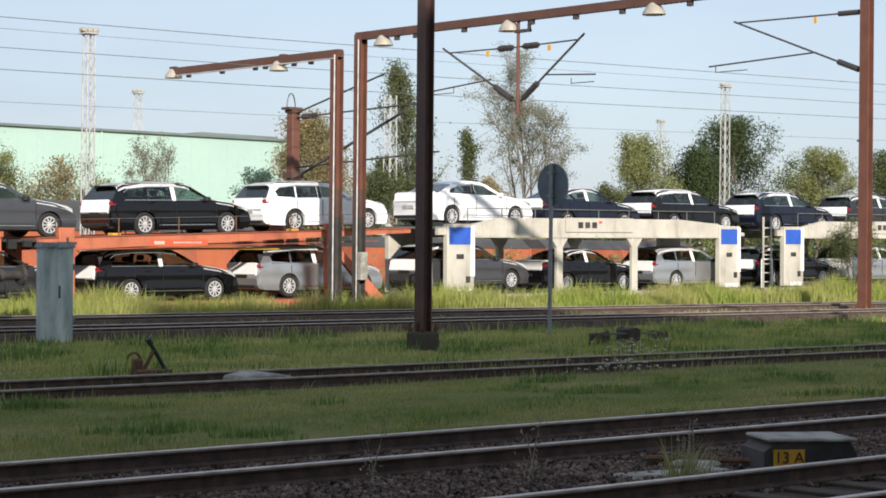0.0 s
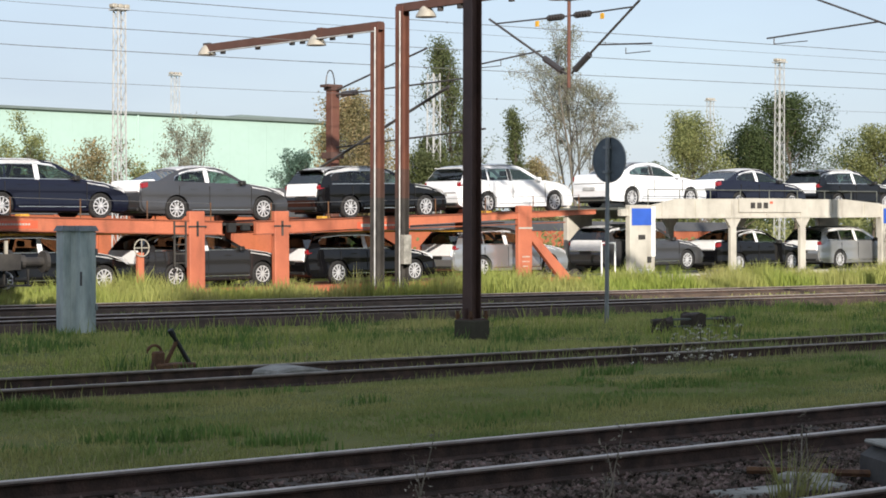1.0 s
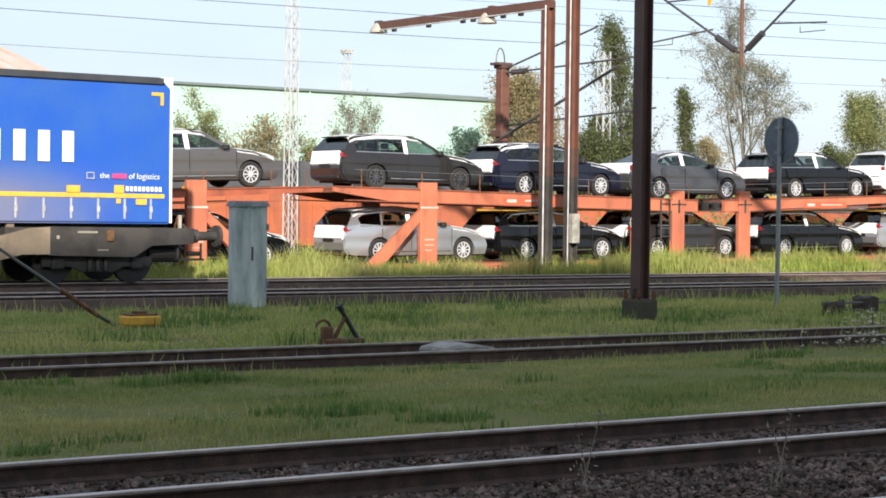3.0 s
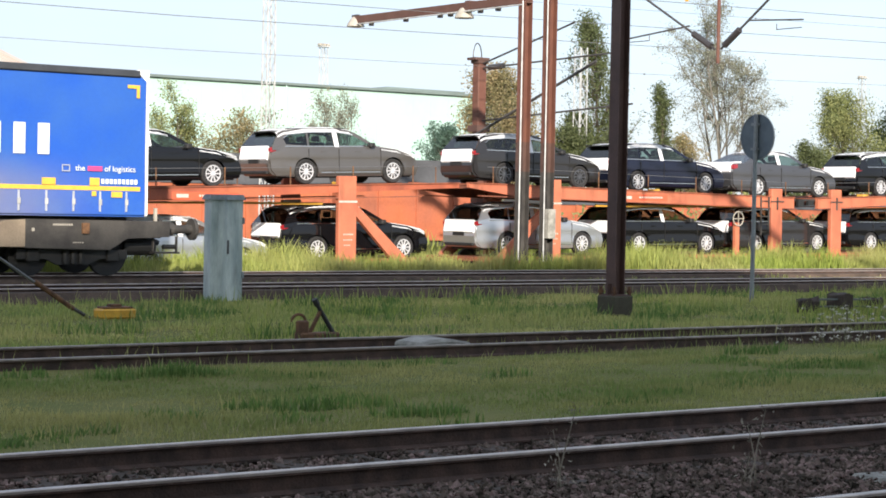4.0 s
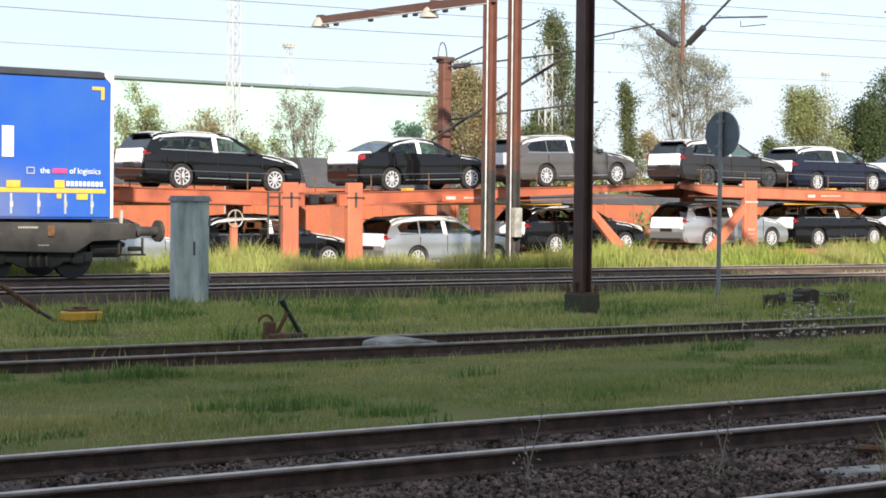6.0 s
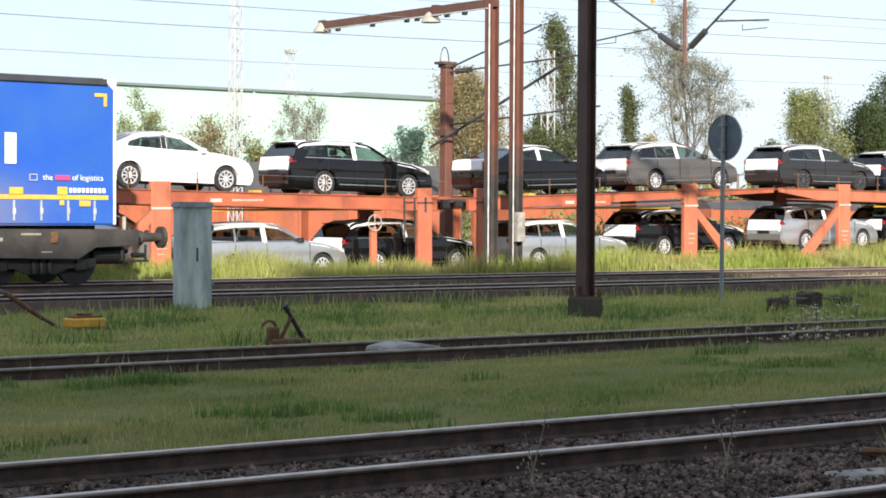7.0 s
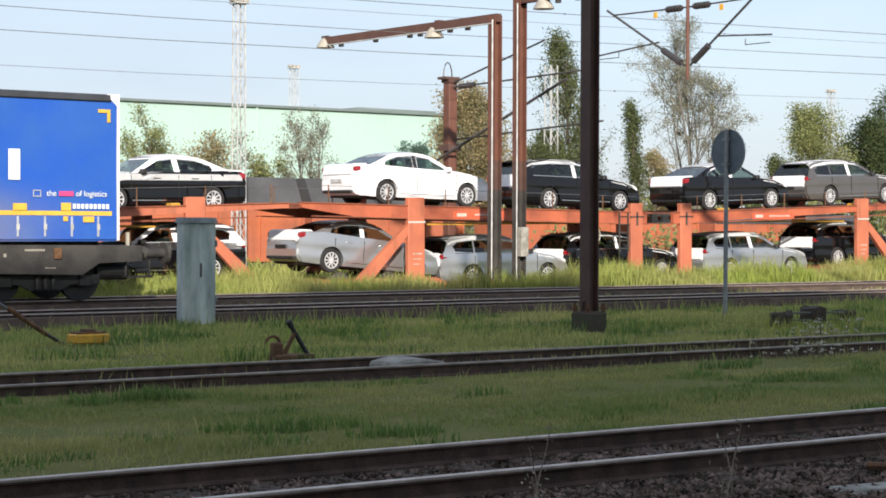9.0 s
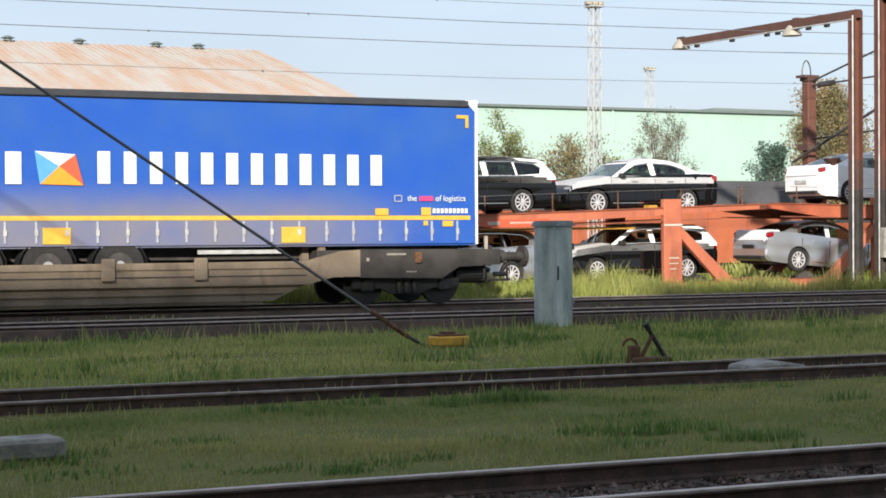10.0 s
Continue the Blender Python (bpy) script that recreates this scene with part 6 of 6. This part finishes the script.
    tube(bm, (px, -1.5, 1.2), (px, -1.5, 1.64), 0.014, n=5)
    part("hand_wheel", bm, M["lamp_grey"], t)
    for d in (-7.6, 4.3):
        z = deck_z(d) - 0.25
        part("plate", boxes((d - 0.3, d + 1.6, -1.454, -1.45, z - 0.05, z + 0.14)), M["print_red"], t, "red plate with pale stencil marks")
        bars(t, "marking_bar", d + 0.45, d + 1.4, z + 0.025, z + 0.075, 12, M["cream"], -1.456, 0.7)
        bars(t, "marking_bar", d - 0.22, d + 0.2, z + 0.0, z + 0.09, 1, M["cream"], -1.456, 0.8)
    return t


def cream_carrier(u0, label):
    """Cream double-deck wagon half: two wide posts with blue panels, two slim posts, deep upper beam."""
    t = thing("car_carrier", pose(0, 0, 0), label, "wagon", "car carrier wagons")
    L = 13.1
    for sy in (-1, 1):
        y0, y1 = (-1.48, -1.34) if sy < 0 else (1.34, 1.48)
        bm = bmesh.new()
        prism(bm, [(-0.9, 2.2), (L + 0.9, 2.2), (L + 0.9, 2.3), (L - 0.6, 2.62), (10.5, 2.76), (1.8, 2.76), (0.6, 2.55), (-0.9, 2.4)], y0, y1)
        part("deck_beam", bm, M["cream"], t, "deep cream side beam")
        for x in (1.0, 2.6, 4.4, 6.2, 8.0, 9.8, 11.6):
            part("beam_rib", boxes((x - 0.03, x + 0.03, y0 - 0.025 if sy < 0 else y1, y0 if sy < 0 else y1 + 0.025, 2.2, 2.68)), M["cream"], t)
        part("beam_lip", boxes((0, L, y0 - 0.03, y1 + 0.03, 2.12, 2.2)), M["cream"], t)
        for x in (0.0, L):
            p = part("end_post", boxes((x - 0.57, x + 0.57, y0 - 0.08, y1, 0.35, 2.55), bevel=0.02), M["cream"], t, "wide cream post")
            if sy < 0:
                part("panel", boxes((x - 0.5, x + 0.5, y0 - 0.09, y0 - 0.08, 1.9, 2.44)), M["panel_blue"], p, "plain blue panel")
                part("step", boxes((x - 0.25, x + 0.45, y0 - 0.09, y0 - 0.08, 0.36, 0.5)), M["white"], p)
                part("lock", boxes((x - 0.2, x + 0.1, y0 - 0.1, y0 - 0.08, 1.45, 1.6)), M["frame_dark"], p)
                part("lock", boxes((x + 0.2, x + 0.38, y0 - 0.1, y0 - 0.08, 0.7, 0.9)), M["frame_dark"], p)
                part("edge", boxes((x + 0.4, x + 0.57, y0 - 0.1, y0 - 0.08, 0.9, 2.5)), M["white"], p)
        for x in (4.5, 8.15):
            part("slim_post", boxes((x - 0.14, x + 0.14, y0, y1, 0.3, 2.2), bevel=0.015), M["cream"], t)
            for w in (-1, 1):
                part("gusset", prism(bmesh.new(), [(x + w * 0.14, 2.12), (x + w * 0.4, 2.12), (x + w * 0.14, 1.8)], y0 + 0.02, y1 - 0.02), M["cream"], t)
        bm = bmesh.new()
        for k in range(9):
            x = 0.4 + k * 1.5
            tube(bm, (x, sy * 1.42, 2.5), (x, sy * 1.42, 3.05), 0.018, n=5)
        tube(bm, (0.4, sy * 1.42, 3.05), (12.4, sy * 1.42, 3.05), 0.016, n=5)
        part("railing", bm, M["mesh_grey"], t, "thin grey railing")
    part("upper_deck", boxes((-0.9, L + 0.9, -1.34, 1.34, 2.4, 2.47)), M["mesh_grey"], t)
    part("lower_deck", boxes((-1.5, L + 1.0, -1.34, 1.34, 0.18, 0.3)), M["mesh_grey"], t)
    part("sill", boxes((-1.5, L + 1.0, -1.46, -1.34, 0.05, 0.3), (-1.5, L + 1.0, 1.34, 1.46, 0.05, 0.3)), M["cream"], t)
    part("name_board", boxes((4.72, 8.0, -1.53, -1.5, 2.31, 2.78)), M["cream"], t, "cream board with a plain dark mark")
    bars(t, "board_mark", 5.25, 6.25, 2.44, 2.64, 3, M["frame_dark"], -1.532, 0.7)
    part("board_mark", boxes((6.3, 6.45, -1.538, -1.532, 2.6, 2.68)), M["print_red"], t)
    for x in (L + 2.0, L + 2.45):
        part("ladder_rail", boxes((x - 0.025, x + 0.025, -1.5, -1.45, 0.3, 2.9)), M["cream"], t)
    for k in range(7):
        part("ladder_rung", boxes((L + 2.0, L + 2.45, -1.485, -1.46, 0.5 + k * 0.33, 0.54 + k * 0.33)), M["cream"], t)
    part("end_rail", tubes(((-1.7, -1.4, 0.3), (-1.7, -1.4, 1.35), 0.03), ((-1.1, -1.4, 0.3), (-1.1, -1.4, 1.35), 0.03), ((-1.7, -1.4, 1.35), (-1.1, -1.4, 1.35), 0.03), n=6), M["white"], t, "white hand rail")
    for d in (-0.7, 0.9, L - 0.9, L + 0.7):
        part("wheelset", tubes(((d, -0.82, 0.15), (d, -0.7, 0.15), 0.36), ((d, 0.7, 0.15), (d, 0.82, 0.15), 0.36), ((d, -0.78, 0.15), (d, 0.78, 0.15), 0.08), n=18), M["frame_dark"], t)
    return t


TRAIN = []     # thing, place along the train, height, pitch, turned
for uc, half, near, out in ((23.5, 13.45, (-1.36, 1.37), ((10.4, 1), (-10.45, -1))), (-3.2, 12.9, (-1.0, 1.05), ((9.2, 1), (-9.2, -1))), (-28.9, 12.4, (-1.0, 1.05), ((9.6, 1), (-9.2, -1)))):
    TRAIN.append((orange_carrier(uc, half, near, out, "orange double-deck car carrier, worn and stained", "orange_mid" if -10 < uc < 0 else "orange", 0.38 if -10 < uc < 0 else 0.0), uc, 0.0, 0.0, 0, TRAIN_Y))
for u0 in (38.95, 55.75):
    TRAIN.append((cream_carrier(u0, "cream double-deck car carrier with blue panels"), u0, 0.0, 0.0, 0, TRAIN_Y))

CARS = [
    # kind, colour, film covers, u, wheel-centre height, pitch (nose up), turned, rim, label
    ("saloon", "grey", 1, 23.28, 2.43, 0, 0, "rim", "grey saloon with white film on bonnet, roof and boot"),
    ("estate", "navy", 1, 18.2, 2.51, -0.3, 0, "rim", "navy estate car with white transport film"),
    ("estate", "dark_grey", 1, 13.1, 2.64, -0.8, 0, "rim_dark", "dark grey estate car with dark wheels and white film"),
    ("estate", "brown_grey", 1, 6.46, 2.66, 1.4, 0, "rim", "brown-grey estate car with white film"),
    ("saloon", "black", 1, 0.87, 2.5, 1.2, 0, "rim", "black saloon with white film on bonnet and boot"),
    ("estate", "black", 1, -5.74, 2.46, -1.6, 0, "rim", "black estate car with white tailgate film"),
    ("saloon", "white", 0, -11.6, 2.63, -1.8, 0, "rim", "plain white saloon, nose dipped on the ramp"),
    ("saloon", "black", 2, -19.85, 2.465, 0, 1, "rim", "black saloon with white bonnet and roof, facing backwards"),
    ("estate", "black", 2, -24.87, 2.49, 0, 1, "rim", "black estate car with white roof, facing backwards"),
    ("estate", "black", 1, 29.08, 2.49, 0.8, 0, "rim", "black estate car with white tailgate film"),
    ("estate", "white", 0, 34.3, 2.63, 1.0, 0, "rim", "plain white estate car"),
    ("saloon", "white", 0, 40.55, 2.8, 0, 0, "rim", "plain white saloon on the cream wagon"),
    ("saloon", "navy", 1, 45.8, 2.67, 0, 0, "rim", "dark saloon with white boot film"),
    ("estate", "black", 1, 51.2, 2.67, 0, 0, "rim", "black estate car with white tailgate film"),
    ("estate", "navy", 1, 56.9, 2.67, 0, 0, "rim", "navy estate car with white tailgate film"),
    ("estate", "dark_grey", 1, 62.6, 2.67, 0, 0, "rim", "dark grey estate car with white film"),
    ("estate", "dark_grey", 1, 23.25, 0.66, 0, 0, "rim", "dark grey estate car on the lower deck"),
    ("estate", "black", 1, 28.65, 0.64, 0, 0, "rim", "black estate car on the lower deck"),
    ("estate", "silver", 1, 34.1, 0.69, 0, 0, "rim", "silver-grey estate car on the lower deck"),
    ("estate", "grey", 1, 40.4, 0.75, 0, 0, "rim", "grey estate car with white tailgate film, lower deck"),
    ("saloon", "black", 1, 45.8, 0.6, 0, 0, "rim", "black saloon behind the cream posts"),
    ("estate", "silver", 1, 51.3, 0.63, 0, 0, "rim", "silver estate car behind the cream posts"),
    ("estate", "black", 1, 57.0, 0.65, 0, 0, "rim", "black estate car on the lower cream deck"),
    ("estate", "silver", 1, 62.6, 0.65, 0, 0, "rim", "silver estate car on the lower cream deck"),
    ("estate", "black", 1, 18.3, 0.66, 0, 0, "rim", "black estate car on the lower deck"),
    ("estate", "silver", 1, 13.25, 0.68, 0, 0, "rim", "silver estate car behind the slanting brace"),
    ("estate", "black", 1, 6.85, 0.6, 0.5, 0, "rim", "black estate car with white tailgate film, lower deck"),
    ("estate", "silver", 1, 1.78, 0.28, 0, 0, "rim", "light silver estate car on the lower deck"),
    ("estate", "black", 1, -4.0, 0.33, 0, 0, "rim", "black estate car on the lower deck"),
    ("estate", "silver", 1, -8.58, 0.28, 0, 0, "rim", "silver estate car on the lower deck"),
    ("saloon", "silver", 1, -13.45, 0.7, -5.5, 0, "rim", "silver saloon, nose down on the lower ramp"),
    ("estate", "black", 2, -19.87, 0.7, 0, 1, "rim", "black estate car with white bonnet, facing backwards"),
    ("estate", "silver", 1, -25.2, 0.66, 0, 1, "rim", "silver estate car facing backwards"),
]
made = {}
for kind, colour, covers, u, zc, pitch, turned, rim, label in CARS:
    key = (kind, colour, covers, rim)
    if key in made:
        ob = tagged(copy_thing(made[key], pose(0, 0, 0)), label)
    else:
        ob = made[key] = car(kind, colour, covers, label, rim)
    TRAIN.append((ob, u, zc - 0.33, pitch, turned, TRAIN_Y))

# how far the train has rolled, by half seconds
ROLLED = [0.0, 2.898, 5.776, 8.623, 11.428, 14.183, 16.879, 19.51, 22.07, 24.556, 26.966, 29.298, 31.553, 33.731, 35.836, 37.871, 39.842, 41.757, 43.622, 45.448, 47.244]


def motions():
    slope = math.degrees(math.atan(RISE))
    for ob, u, z, pitch, turned, y in TRAIN:
        rows = []
        for k, s in enumerate(ROLLED):
            x = u + s
            rows.append((k * 0.5, pose(x, y, z + RISE * (x - 33.0), 0, -slope - pitch, 0) @ pose(0, 0, 0, 0, 0, 180 if turned else 0)))
        walk(ob, rows)


motions()
